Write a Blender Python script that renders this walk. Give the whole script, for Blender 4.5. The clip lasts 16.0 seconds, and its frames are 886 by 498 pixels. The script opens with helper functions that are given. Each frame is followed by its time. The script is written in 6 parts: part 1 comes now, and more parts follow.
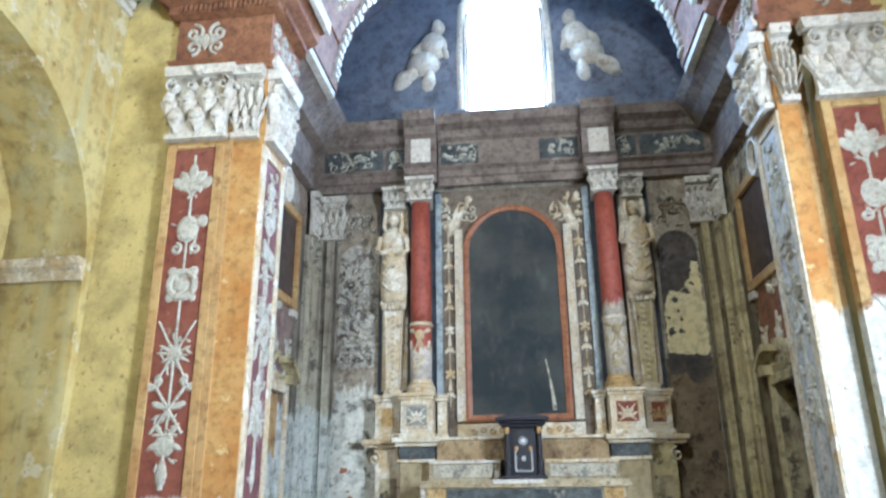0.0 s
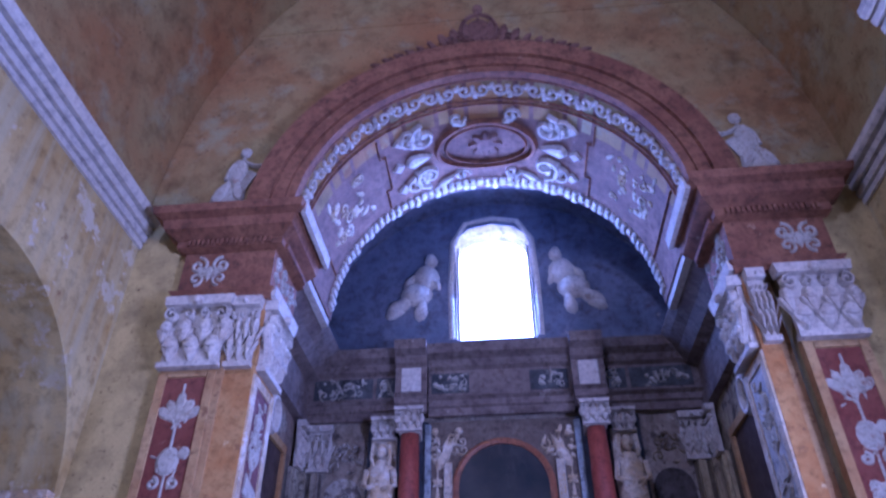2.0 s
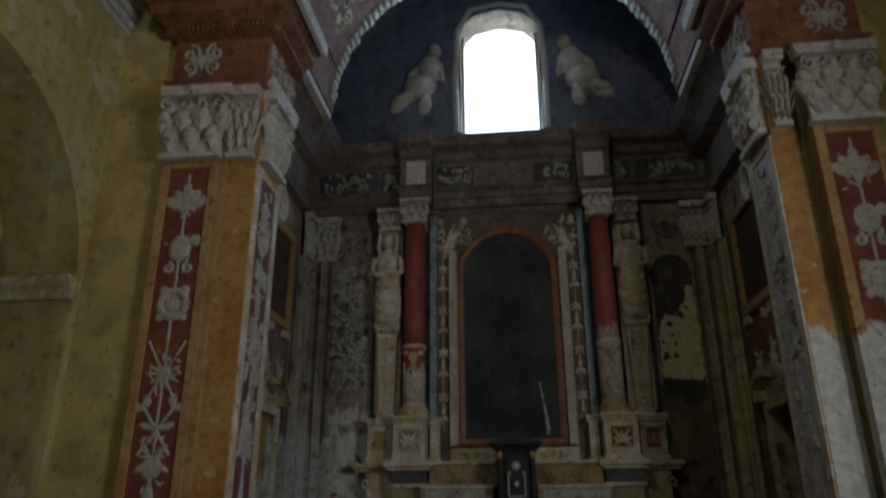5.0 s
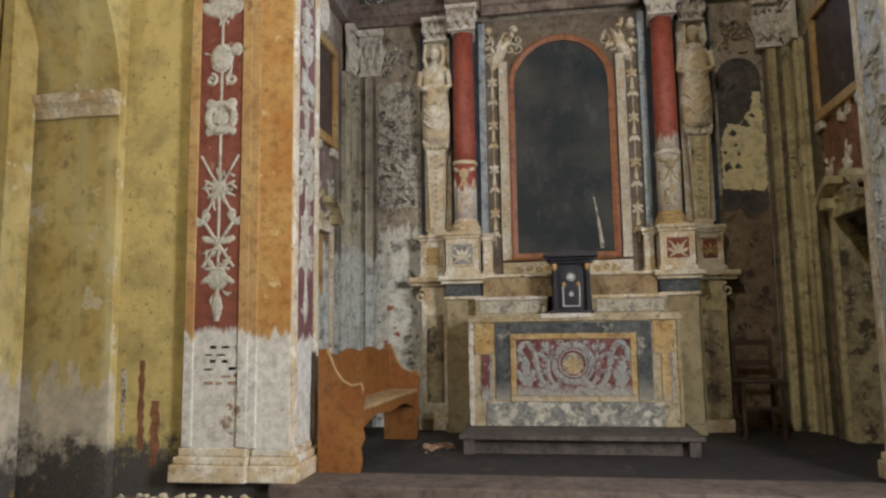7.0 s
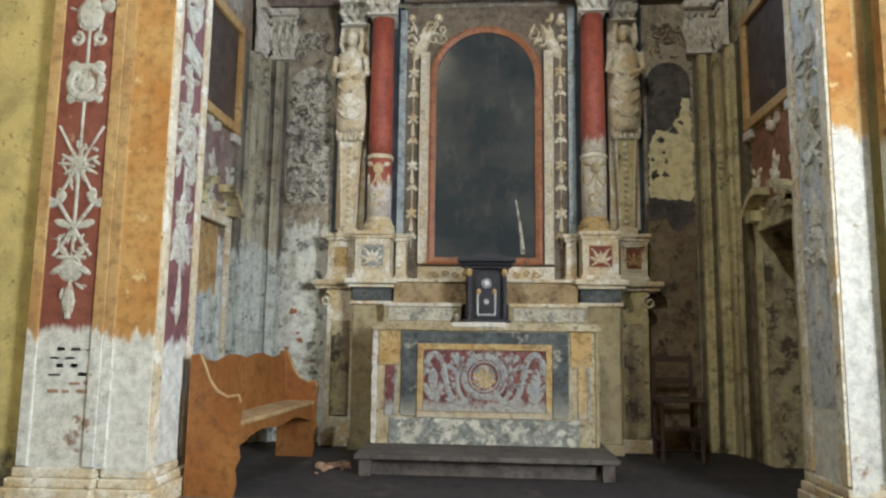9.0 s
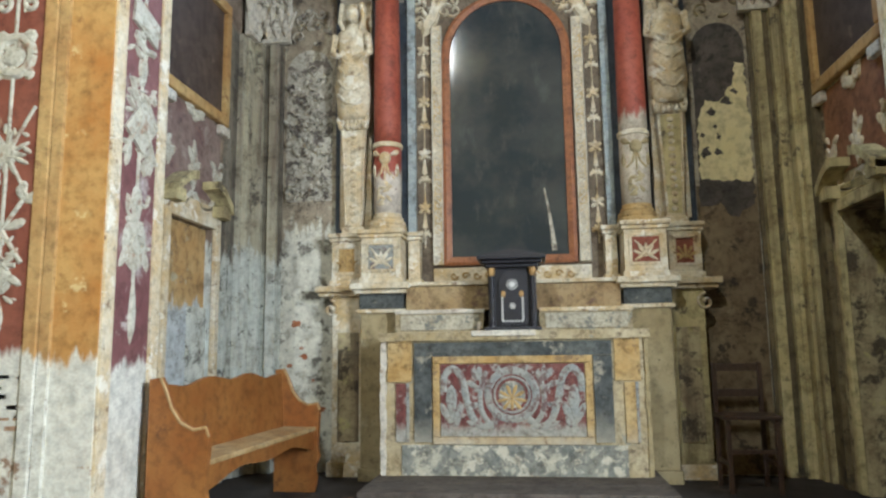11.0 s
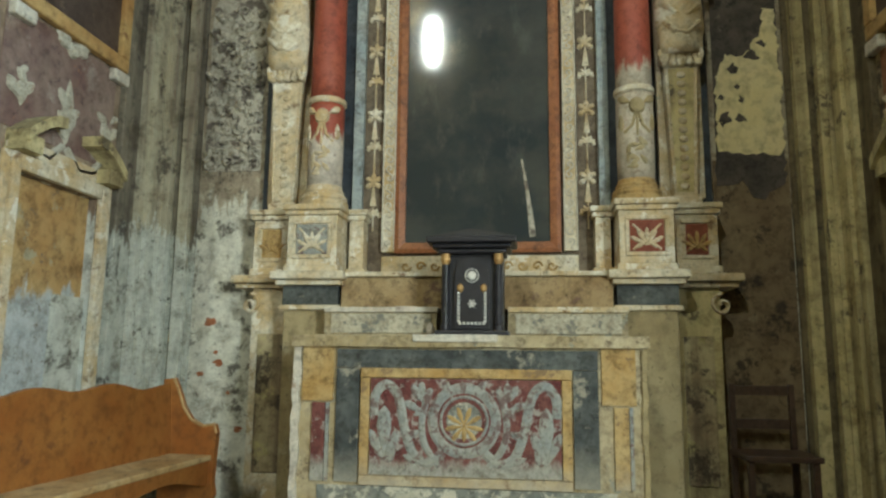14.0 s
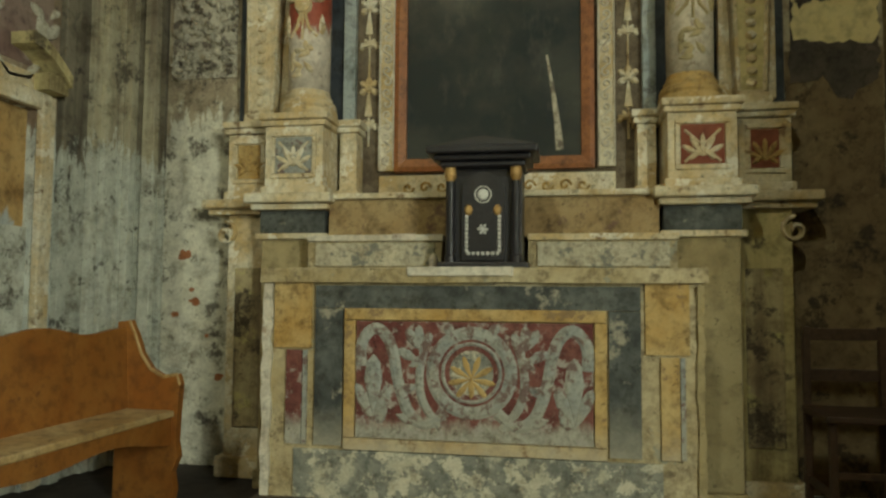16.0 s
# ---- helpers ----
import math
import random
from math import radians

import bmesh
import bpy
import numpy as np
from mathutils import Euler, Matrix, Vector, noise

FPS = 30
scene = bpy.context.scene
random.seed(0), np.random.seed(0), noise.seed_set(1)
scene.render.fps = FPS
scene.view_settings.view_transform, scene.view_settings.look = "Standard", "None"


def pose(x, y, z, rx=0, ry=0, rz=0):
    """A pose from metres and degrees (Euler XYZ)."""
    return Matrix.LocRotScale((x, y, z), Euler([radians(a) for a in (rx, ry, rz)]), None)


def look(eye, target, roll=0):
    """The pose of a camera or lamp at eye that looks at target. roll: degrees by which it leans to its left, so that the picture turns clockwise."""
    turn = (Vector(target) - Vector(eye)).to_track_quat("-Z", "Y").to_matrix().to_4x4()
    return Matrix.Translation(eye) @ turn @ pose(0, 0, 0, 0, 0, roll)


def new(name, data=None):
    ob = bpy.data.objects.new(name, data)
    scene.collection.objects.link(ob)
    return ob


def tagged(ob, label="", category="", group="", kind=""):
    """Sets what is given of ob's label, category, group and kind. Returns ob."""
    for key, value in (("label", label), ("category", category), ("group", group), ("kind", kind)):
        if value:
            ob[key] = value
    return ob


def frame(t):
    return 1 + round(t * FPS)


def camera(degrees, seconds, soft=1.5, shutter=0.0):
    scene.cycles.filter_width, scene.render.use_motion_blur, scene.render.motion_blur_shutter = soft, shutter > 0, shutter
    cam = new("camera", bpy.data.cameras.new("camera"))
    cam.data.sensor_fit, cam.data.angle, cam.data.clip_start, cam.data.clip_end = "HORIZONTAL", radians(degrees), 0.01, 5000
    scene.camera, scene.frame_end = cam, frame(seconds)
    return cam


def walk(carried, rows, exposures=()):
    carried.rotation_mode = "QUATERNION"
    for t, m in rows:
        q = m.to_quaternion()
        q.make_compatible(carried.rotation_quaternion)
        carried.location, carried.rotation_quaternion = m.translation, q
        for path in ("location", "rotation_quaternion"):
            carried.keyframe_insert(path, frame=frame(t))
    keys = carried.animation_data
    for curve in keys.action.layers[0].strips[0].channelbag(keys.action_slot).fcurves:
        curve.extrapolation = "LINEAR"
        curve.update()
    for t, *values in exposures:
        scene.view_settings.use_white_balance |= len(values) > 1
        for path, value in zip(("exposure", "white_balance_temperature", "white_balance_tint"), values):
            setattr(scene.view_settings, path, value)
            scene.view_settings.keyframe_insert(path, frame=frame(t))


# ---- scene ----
cam = camera(64.6, 16.0, soft=2.4, shutter=0.4)
PATH = [
    (0, (0.065, 0.09, 1.46), (-0.148, 1.976, 2.09), -0.7),
    (0.5, (0.05, 0.071, 1.465), (-0.099, 1.917, 2.221), -0.8),
    (1, (0.068, 0.036, 1.482), (-0.076, 1.827, 2.36), -1.4),
    (1.5, (0.053, 0.034, 1.483), (-0.095, 1.733, 2.528), -0.9),
    (2, (0.061, 0.005, 1.522), (-0.09, 1.608, 2.708), -0.2),
    (2.5, (0.061, -0.006, 1.52), (-0.093, 1.484, 2.845), 1.1),
    (3, (0.06, -0.009, 1.515), (-0.113, 1.364, 2.96), 1.2),
    (3.5, (0.052, -0.05, 1.536), (-0.154, 1.337, 2.962), 1.7),
    (4, (0.049, 0.007, 1.518), (-0.156, 1.63, 2.669), -0.1),
    (4.5, (0.061, 0.068, 1.492), (-0.138, 1.829, 2.419), -0.4),
    (5, (0.087, 0.118, 1.451), (-0.113, 1.984, 2.144), -0.3),
    (5.2, (0.058, 0.135, 1.464), (-0.143, 2.029, 2.075), -0.2),
    (7.3, (-0.126, 0.405, 1.321), (-0.467, 2.363, 1.541), -0.4),
    (7.5, (-0.128, 0.458, 1.338), (-0.457, 2.413, 1.602), 0.6),
    (7.8, (-0.107, 0.557, 1.372), (-0.34, 2.52, 1.675), -1.4),
    (8, (-0.075, 0.619, 1.365), (-0.234, 2.592, 1.647), -1.5),
    (8.5, (0.019, 0.784, 1.317), (-0.104, 2.764, 1.571), 0.3),
    (10.8, (0.159, 1.842, 1.343), (-0.063, 3.812, 1.614), -0.0),
    (11, (0.183, 1.956, 1.336), (-0.065, 3.92, 1.618), -0.8),
    (11.5, (0.214, 2.209, 1.318), (0.004, 4.175, 1.62), -1.3),
    (12, (0.331, 2.455, 1.339), (0.073, 4.414, 1.649), 0.4),
    (12.5, (0.318, 2.651, 1.342), (-0.004, 4.604, 1.624), -0.2),
    (13, (0.286, 2.911, 1.324), (-0.059, 4.862, 1.596), -0.5),
    (13.5, (0.38, 3.133, 1.332), (0.11, 5.097, 1.593), 0.5),
    (14, (0.403, 3.351, 1.344), (0.151, 5.312, 1.648), 0.6),
    (14.5, (0.303, 3.59, 1.349), (0.054, 5.547, 1.677), -0.4),
    (15, (0.348, 3.779, 1.34), (0.092, 5.741, 1.632), 0.2),
    (15.5, (0.435, 4.018, 1.357), (0.139, 5.985, 1.564), 1.1),
    (16, (0.429, 4.221, 1.353), (0.09, 6.189, 1.477), 0.4),
]


# exposure and white balance follow the phone's own automatic settings
EXPOSURES = [
    (0.0, 1.7, 4900, 8), (0.5, 1.7, 4800, 8), (1.0, 1.4, 4700, 16), (1.5, 0.85, 4200, 52), (2.0, 0.25, 4100, 62), (2.5, -0.35, 5700, 8), (3.0, -0.6, 5900, 6),
    (3.5, -0.6, 5900, 6), (4.0, -0.3, 4200, 60), (4.5, -1.0, 5300, 10), (5.0, -1.55, 5700, 10), (5.2, -1.55, 5700, 10), (7.3, 1.1, 6000, 16), (8.5, 1.25, 5600, 10),
    (11.0, 1.45, 5500, 6), (12.5, 1.32, 5600, -2), (14.0, 1.1, 5900, -6), (15.0, 0.95, 6500, -9), (16.0, 0.55, 7200, -12),
]
walk(cam, [(t, look(eye, target, roll)) for t, eye, target, roll in PATH], EXPOSURES)

# ---- world and light ----
world = bpy.data.worlds.new("world")
scene.world = world
world.use_nodes = True
wn = world.node_tree
sky = wn.nodes.new("ShaderNodeTexSky")
sky.sky_type = "NISHITA"
sky.sun_disc = False
sky.sun_elevation, sky.sun_rotation = radians(38), radians(20)
wn.links.new(sky.outputs[0], wn.nodes["Background"].inputs[0])
wn.nodes["Background"].inputs[1].default_value = 0.1


def area(name, eye, target, w, h, power, colour):
    d = bpy.data.lights.new(name, "AREA")
    d.shape, d.size, d.size_y, d.energy, d.color = "RECTANGLE", w, h, power, colour
    ob = new(name, d)
    ob.matrix_world = look(eye, target)
    return ob


area("lunette_daylight", (0, 8.55, 7.3), (0, 5.2, 6.4), 1.1, 1.9, 95, (0.5, 0.72, 1.0))
area("west_window_daylight", (-2.15, -3.46, 9.55), (0.6, 8.4, 2.6), 0.17, 1.0, 215, (1.0, 0.95, 0.84))
area("side_door_daylight", (3.6, 1.9, 2.6), (-2.6, 6.0, 2.6), 1.1, 2.3, 250, (1.0, 0.98, 0.95))


# ---- materials ----
def material(name):
    m = bpy.data.materials.new(name)
    m.use_nodes = True
    return m, m.node_tree, m.node_tree.nodes["Principled BSDF"]


def noise_node(nt, coord, scale, detail=6, rough=0.6, stretch=None):
    n = nt.nodes.new("ShaderNodeTexNoise")
    n.inputs["Scale"].default_value, n.inputs["Detail"].default_value, n.inputs["Roughness"].default_value = scale, detail, rough
    if stretch:
        mp = nt.nodes.new("ShaderNodeMapping")
        mp.inputs["Scale"].default_value = stretch
        nt.links.new(coord, mp.inputs[0])
        coord = mp.outputs[0]
    nt.links.new(coord, n.inputs["Vector"])
    return n.outputs["Fac"]


def ramp(nt, fac, a, b):
    r = nt.nodes.new("ShaderNodeMapRange")
    r.inputs[1].default_value, r.inputs[2].default_value = a, b
    nt.links.new(fac, r.inputs[0])
    return r.outputs[0]


def mix(nt, fac, a, b):
    m = nt.nodes.new("ShaderNodeMix")
    m.data_type = "RGBA"
    if isinstance(fac, float):
        m.inputs[0].default_value = fac
    else:
        nt.links.new(fac, m.inputs[0])
    for k, v in ((6, a), (7, b)):
        if isinstance(v, tuple):
            m.inputs[k].default_value = (*v, 1)
        else:
            nt.links.new(v, m.inputs[k])
    return m.outputs[2]


def op(nt, kind, a, b=0.0):
    m = nt.nodes.new("ShaderNodeMath")
    m.operation = kind
    for k, v in enumerate((a, b)):
        if isinstance(v, (int, float)):
            m.inputs[k].default_value = v
        else:
            nt.links.new(v, m.inputs[k])
    return m.outputs[0]


def aged(name, c1, c2, scale=1.2, spots=None, spot_amount=0.5, patches=None, patch_amount=0.45, damp=None, streaks=None, rough=0.85, bump=0.35, metal=0.0, fine=60, spot_scale=5.0, foot=None, grime=0.75, patch_soft=0.03):
    """Old painted plaster, stone or wood: two tones, small dark spots, large worn patches, rising damp, run-down streaks."""
    m, nt, bsdf = material(name)
    co = nt.nodes.new("ShaderNodeTexCoord").outputs["Object"]
    big = noise_node(nt, co, scale, 5, 0.62)
    mid = noise_node(nt, co, scale * 6, 6, 0.65)
    col = mix(nt, ramp(nt, big, 0.36, 0.64), c1, c2)
    shade = tuple(0.33 * c for c in c1)
    col = mix(nt, op(nt, "MULTIPLY", ramp(nt, mid, 0.48, 0.75), 0.75), col, shade)
    if patches:
        p = noise_node(nt, co, scale * 1.7 + 0.4, 9, 0.68)
        col = mix(nt, ramp(nt, p, 1 - patch_amount, 1 + patch_soft - patch_amount), col, patches)
    if streaks:
        s = noise_node(nt, co, 1.0, 5, 0.6, (7.0, 7.0, 0.35))
        col = mix(nt, op(nt, "MULTIPLY", ramp(nt, s, 0.46, 0.66), 0.8), col, streaks)
    if damp:
        level, amp, dcol = damp
        z = nt.nodes.new("ShaderNodeSeparateXYZ")
        nt.links.new(co, z.inputs[0])
        wob = op(nt, "MULTIPLY", op(nt, "SUBTRACT", noise_node(nt, co, 1.0, 10, 0.7, (8.0, 8.0, 2.2)), 0.5), amp * 4)
        edge = op(nt, "ADD", z.outputs[2], wob)
        pale = mix(nt, ramp(nt, mid, 0.42, 0.7), dcol, tuple(0.6 * c for c in dcol))
        col = mix(nt, ramp(nt, edge, level + 0.03, level - 0.03), col, pale)
    if grime:
        gr = noise_node(nt, co, scale * 2.3 + 1.0, 11, 0.74)
        fouled = nt.nodes.new("ShaderNodeMix")
        fouled.data_type, fouled.blend_type = "RGBA", "MULTIPLY"
        nt.links.new(op(nt, "MULTIPLY", ramp(nt, gr, 0.5, 0.66), grime), fouled.inputs[0])
        nt.links.new(col, fouled.inputs[6])
        fouled.inputs[7].default_value = (0.24, 0.19, 0.13, 1)
        col = fouled.outputs[2]
    if grime > 0.28:
        fleck = noise_node(nt, co, 19, 9, 0.78)
        col = mix(nt, op(nt, "MULTIPLY", ramp(nt, fleck, 0.58, 0.64), 0.75), col, tuple(0.22 * c for c in c1))
    if foot:
        level, amp, fcol = foot
        zz = nt.nodes.new("ShaderNodeSeparateXYZ")
        nt.links.new(co, zz.inputs[0])
        wob = op(nt, "MULTIPLY", op(nt, "SUBTRACT", noise_node(nt, co, 3.2, 9, 0.72), 0.5), amp * 5)
        col = mix(nt, ramp(nt, op(nt, "ADD", zz.outputs[2], wob), level + 0.12, level - 0.12), col, fcol)
    if spots:
        s = noise_node(nt, co, spot_scale, 8, 0.72)
        col = mix(nt, op(nt, "MULTIPLY", ramp(nt, s, 0.68 - 0.2 * spot_amount, 0.74 - 0.2 * spot_amount), 0.85), col, spots)
    grain = noise_node(nt, co, fine, 4, 0.7)
    col = mix(nt, op(nt, "MULTIPLY", ramp(nt, grain, 0.45, 0.8), 0.35), col, tuple(0.6 * c for c in c2))
    nt.links.new(col, bsdf.inputs["Base Color"])
    bsdf.inputs["Metallic"].default_value = metal
    r = nt.nodes.new("ShaderNodeMapRange")
    r.inputs[3].default_value, r.inputs[4].default_value = max(rough - 0.12, 0.03), min(rough + 0.1, 1)
    nt.links.new(mid, r.inputs[0])
    nt.links.new(r.outputs[0], bsdf.inputs["Roughness"])
    b = nt.nodes.new("ShaderNodeBump")
    b.inputs["Strength"].default_value, b.inputs["Distance"].default_value = bump, 0.02
    nt.links.new(op(nt, "ADD", op(nt, "MULTIPLY", mid, 0.7), op(nt, "MULTIPLY", grain, 0.25)), b.inputs["Height"])
    nt.links.new(b.outputs[0], bsdf.inputs["Normal"])
    return m


OCHRE = aged("ochre_plaster", (0.42, 0.29, 0.07), (0.6, 0.5, 0.2), 1.1, (0.26, 0.15, 0.05), 0.3, (0.6, 0.55, 0.36), 0.42, damp=(0.95, 0.4, (0.6, 0.54, 0.4)), foot=(0.42, 0.35, (0.06, 0.055, 0.05)), streaks=(0.5, 0.46, 0.24), grime=0.18)
VAULT = aged("vault_plaster", (0.32, 0.15, 0.035), (0.34, 0.27, 0.09), 0.55, (0.14, 0.07, 0.03), 0.2, (0.34, 0.34, 0.18), 0.46, patch_soft=0.16, grime=0.3)
FRONT = aged("front_wall_plaster", (0.32, 0.15, 0.035), (0.34, 0.27, 0.09), 0.55, (0.14, 0.07, 0.03), 0.2, (0.34, 0.34, 0.18), 0.46, patch_soft=0.16, grime=0.3, damp=(5.95, 0.05, (0.54, 0.43, 0.15)), foot=(0.45, 0.35, (0.06, 0.055, 0.05)))


def pier_paints(level, tag):
    pale = (0.66, 0.65, 0.56)
    return {
        "orange": aged("orange_painted_plaster" + tag, (0.4, 0.17, 0.03), (0.5, 0.3, 0.09), 2.2, (0.25, 0.12, 0.04), 0.35, (0.6, 0.45, 0.2), 0.38, damp=(level - 0.04, 0.13, pale), grime=0.14),
        "trim": aged("ochre_trim" + tag, (0.4, 0.22, 0.07), (0.52, 0.36, 0.14), 2.5, (0.18, 0.08, 0.03), 0.42, damp=(level - 0.05, 0.12, pale), grime=0.22),
        "red": aged("dark_red_fresco" + tag, (0.17, 0.04, 0.02), (0.24, 0.08, 0.045), 2, (0.4, 0.25, 0.15), 0.24, damp=(level, 0.07, pale), grime=0.22),
        "purple": aged("purple_red_fresco" + tag, (0.14, 0.05, 0.05), (0.22, 0.1, 0.09), 2, (0.5, 0.45, 0.4), 0.32, (0.5, 0.46, 0.42), 0.44, damp=(level - 0.1, 0.1, pale), grime=0.22, patch_soft=0.14),
        "white": aged("white_painted_ornament" + tag, (0.56, 0.54, 0.44), (0.44, 0.41, 0.32), 6, (0.26, 0.15, 0.09), 0.5, damp=(level - 0.05, 0.08, pale), grime=0.45, spot_scale=11),
    }


PIER = {-1: pier_paints(1.36, ""), 1: pier_paints(2.72, "_bleached")}
RED, TRIM, GRISAILLE = PIER[-1]["red"], PIER[-1]["trim"], PIER[-1]["white"]
BLEACHED = aged("bleached_reveal_paint", (0.45, 0.45, 0.42), (0.56, 0.56, 0.52), 3, (0.22, 0.18, 0.15), 0.5, bump=0.6)
BROWN = aged("brown_red_stucco", (0.2, 0.08, 0.035), (0.3, 0.14, 0.06), 2.5, (0.16, 0.06, 0.03), 0.35, (0.45, 0.3, 0.16), 0.35)
PINK = aged("pink_brown_stucco", (0.17, 0.085, 0.05), (0.25, 0.14, 0.085), 2.5, (0.12, 0.05, 0.03), 0.35, (0.4, 0.3, 0.2), 0.33)
STUCCO = aged("white_stucco", (0.68, 0.65, 0.55), (0.56, 0.5, 0.4), 4, (0.3, 0.22, 0.15), 0.3, bump=0.6, grime=0.35)
CREAM = aged("cream_stucco", (0.7, 0.65, 0.5), (0.54, 0.4, 0.2), 3.5, (0.16, 0.09, 0.045), 0.42, (0.74, 0.7, 0.58), 0.44, bump=0.5, grime=0.3, spot_scale=9)
FRESCO_L = aged("stained_fresco_wall", (0.26, 0.19, 0.13), (0.34, 0.27, 0.19), 1.5, (0.05, 0.038, 0.032), 0.5, (0.42, 0.38, 0.29), 0.44, (2.35, 0.3, (0.62, 0.66, 0.62)), (0.16, 0.11, 0.08), bump=0.5, spot_scale=4)
FRESCO_B = aged("stained_back_wall", (0.3, 0.24, 0.17), (0.36, 0.31, 0.22), 1.6, (0.05, 0.04, 0.032), 0.62, (0.45, 0.4, 0.29), 0.46, (2.5, 0.3, (0.66, 0.65, 0.55)), None, bump=0.55, spot_scale=4.5)
FRESCO_R = aged("dark_stained_fresco_wall", (0.3, 0.23, 0.13), (0.5, 0.43, 0.25), 1.9, (0.03, 0.02, 0.017), 0.8, (0.5, 0.44, 0.2), 0.42, None, (0.11, 0.07, 0.045), bump=0.55, spot_scale=4)
FIELD = aged("faded_purple_brown_fresco", (0.17, 0.1, 0.085), (0.28, 0.21, 0.17), 2.2, (0.32, 0.14, 0.06), 0.35, (0.4, 0.36, 0.3), 0.42, grime=0.4, patch_soft=0.15)
BLOT = aged("black_mould_on_fresco", (0.055, 0.047, 0.042), (0.12, 0.1, 0.08), 3, (0.02, 0.018, 0.015), 0.5, (0.26, 0.23, 0.17), 0.36, grime=0.5, patch_soft=0.1)
DUN = aged("dun_yellow_plaster", (0.3, 0.235, 0.115), (0.4, 0.33, 0.18), 1.6, (0.12, 0.09, 0.05), 0.12, (0.46, 0.41, 0.27), 0.4, grime=0.35, patch_soft=0.12)
DUSKY = aged("grey_brown_stucco", (0.16, 0.12, 0.095), (0.27, 0.22, 0.17), 2.5, (0.1, 0.06, 0.04), 0.4, (0.38, 0.33, 0.27), 0.36)
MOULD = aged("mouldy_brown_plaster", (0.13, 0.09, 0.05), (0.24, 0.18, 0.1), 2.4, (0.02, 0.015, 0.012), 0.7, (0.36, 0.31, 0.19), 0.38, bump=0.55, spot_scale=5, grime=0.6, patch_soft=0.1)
STRIPS_L = aged("grey_green_mouldings", (0.42, 0.38, 0.26), (0.54, 0.51, 0.38), 1.6, (0.05, 0.04, 0.03), 0.6, None, 0.4, (2.3, 0.3, (0.6, 0.62, 0.55)), (0.15, 0.11, 0.08))
STRIPS_R = aged("olive_mouldings", (0.5, 0.42, 0.2), (0.62, 0.54, 0.29), 1.6, (0.05, 0.035, 0.025), 0.55, None, 0.4, None, (0.14, 0.1, 0.05))
# darkened copies of the two moulding colours: shade painted into the recessed strips
SHADE_STRIP = aged("shaded_streaked_mouldings", (0.17, 0.15, 0.11), (0.26, 0.23, 0.17), 1.6, (0.03, 0.025, 0.02), 0.6, None, 0.4, (2.25, 0.35, (0.5, 0.52, 0.46)), (0.05, 0.04, 0.03))
SHADE_STRIP_R = aged("shaded_olive_mouldings", (0.12, 0.09, 0.05), (0.2, 0.16, 0.08), 1.6, (0.03, 0.025, 0.02), 0.6, None, 0.4, None, (0.05, 0.04, 0.025))
LOSS = aged("bare_cream_plaster", (0.7, 0.6, 0.31), (0.74, 0.66, 0.4), 2, (0.3, 0.22, 0.12), 0.15, grime=0.12)
RELIEF = aged("grey_relief_plaster", (0.46, 0.43, 0.35), (0.56, 0.52, 0.42), 6, (0.08, 0.06, 0.05), 0.85, bump=1.0, spot_scale=9)
COLUMN = aged("red_column_paint", (0.3, 0.06, 0.035), (0.36, 0.09, 0.05), 3, (0.5, 0.3, 0.22), 0.15, damp=(2.96, 0.16, (0.66, 0.6, 0.5)), rough=0.6, grime=0.4)
COLUMN_R = aged("worn_red_column_paint", (0.3, 0.06, 0.035), (0.36, 0.09, 0.05), 3, (0.5, 0.3, 0.22), 0.15, damp=(3.42, 0.13, (0.56, 0.5, 0.38)), rough=0.6, grime=0.4)
BLUE = aged("slate_blue_paint", (0.3, 0.35, 0.36), (0.42, 0.45, 0.43), 3, (0.1, 0.1, 0.1), 0.5)
NAVY = aged("dark_blue_backing", (0.035, 0.045, 0.06), (0.08, 0.09, 0.1), 3, (0.2, 0.2, 0.18), 0.3)
DARKBAND = aged("dark_slate_paint", (0.035, 0.04, 0.04), (0.12, 0.13, 0.12), 4, (0.36, 0.33, 0.25), 0.5, (0.2, 0.2, 0.17), 0.33, foot=(0.7, 0.08, (0.34, 0.32, 0.25)))
ALTAR = aged("worn_altar_plaster", (0.36, 0.28, 0.14), (0.5, 0.43, 0.28), 3, (0.13, 0.1, 0.06), 0.6, (0.3, 0.29, 0.22), 0.4, bump=0.6, spot_scale=8)
ALTARY = aged("yellow_altar_paint", (0.42, 0.26, 0.08), (0.5, 0.37, 0.17), 4, (0.2, 0.13, 0.07), 0.6, bump=0.5, spot_scale=9, foot=(0.63, 0.06, (0.46, 0.44, 0.36)))
ALTARRED = aged("altar_red_paint", (0.12, 0.026, 0.024), (0.19, 0.075, 0.06), 6, (0.36, 0.34, 0.3), 0.7, damp=(0.74, 0.08, (0.38, 0.37, 0.31)), spot_scale=14)
ALTARGREY = aged("altar_grey_ornament", (0.27, 0.29, 0.28), (0.38, 0.38, 0.33), 8, (0.12, 0.06, 0.055), 0.8, spot_scale=16, foot=(0.76, 0.08, (0.34, 0.33, 0.27)))
ALTARBASE = aged("scraped_altar_base", (0.17, 0.18, 0.16), (0.3, 0.3, 0.25), 4, (0.5, 0.47, 0.36), 0.75, (0.55, 0.52, 0.41), 0.47, bump=0.7, spot_scale=9)
WALNUT = aged("orange_brown_frame_wood", (0.26, 0.09, 0.03), (0.33, 0.13, 0.045), 4, (0.12, 0.04, 0.02), 0.3, rough=0.5)
WOOD = aged("honey_pine_bench", (0.22, 0.075, 0.012), (0.3, 0.13, 0.03), 2.5, (0.1, 0.035, 0.012), 0.42, rough=0.55, bump=0.2, grime=0.25)
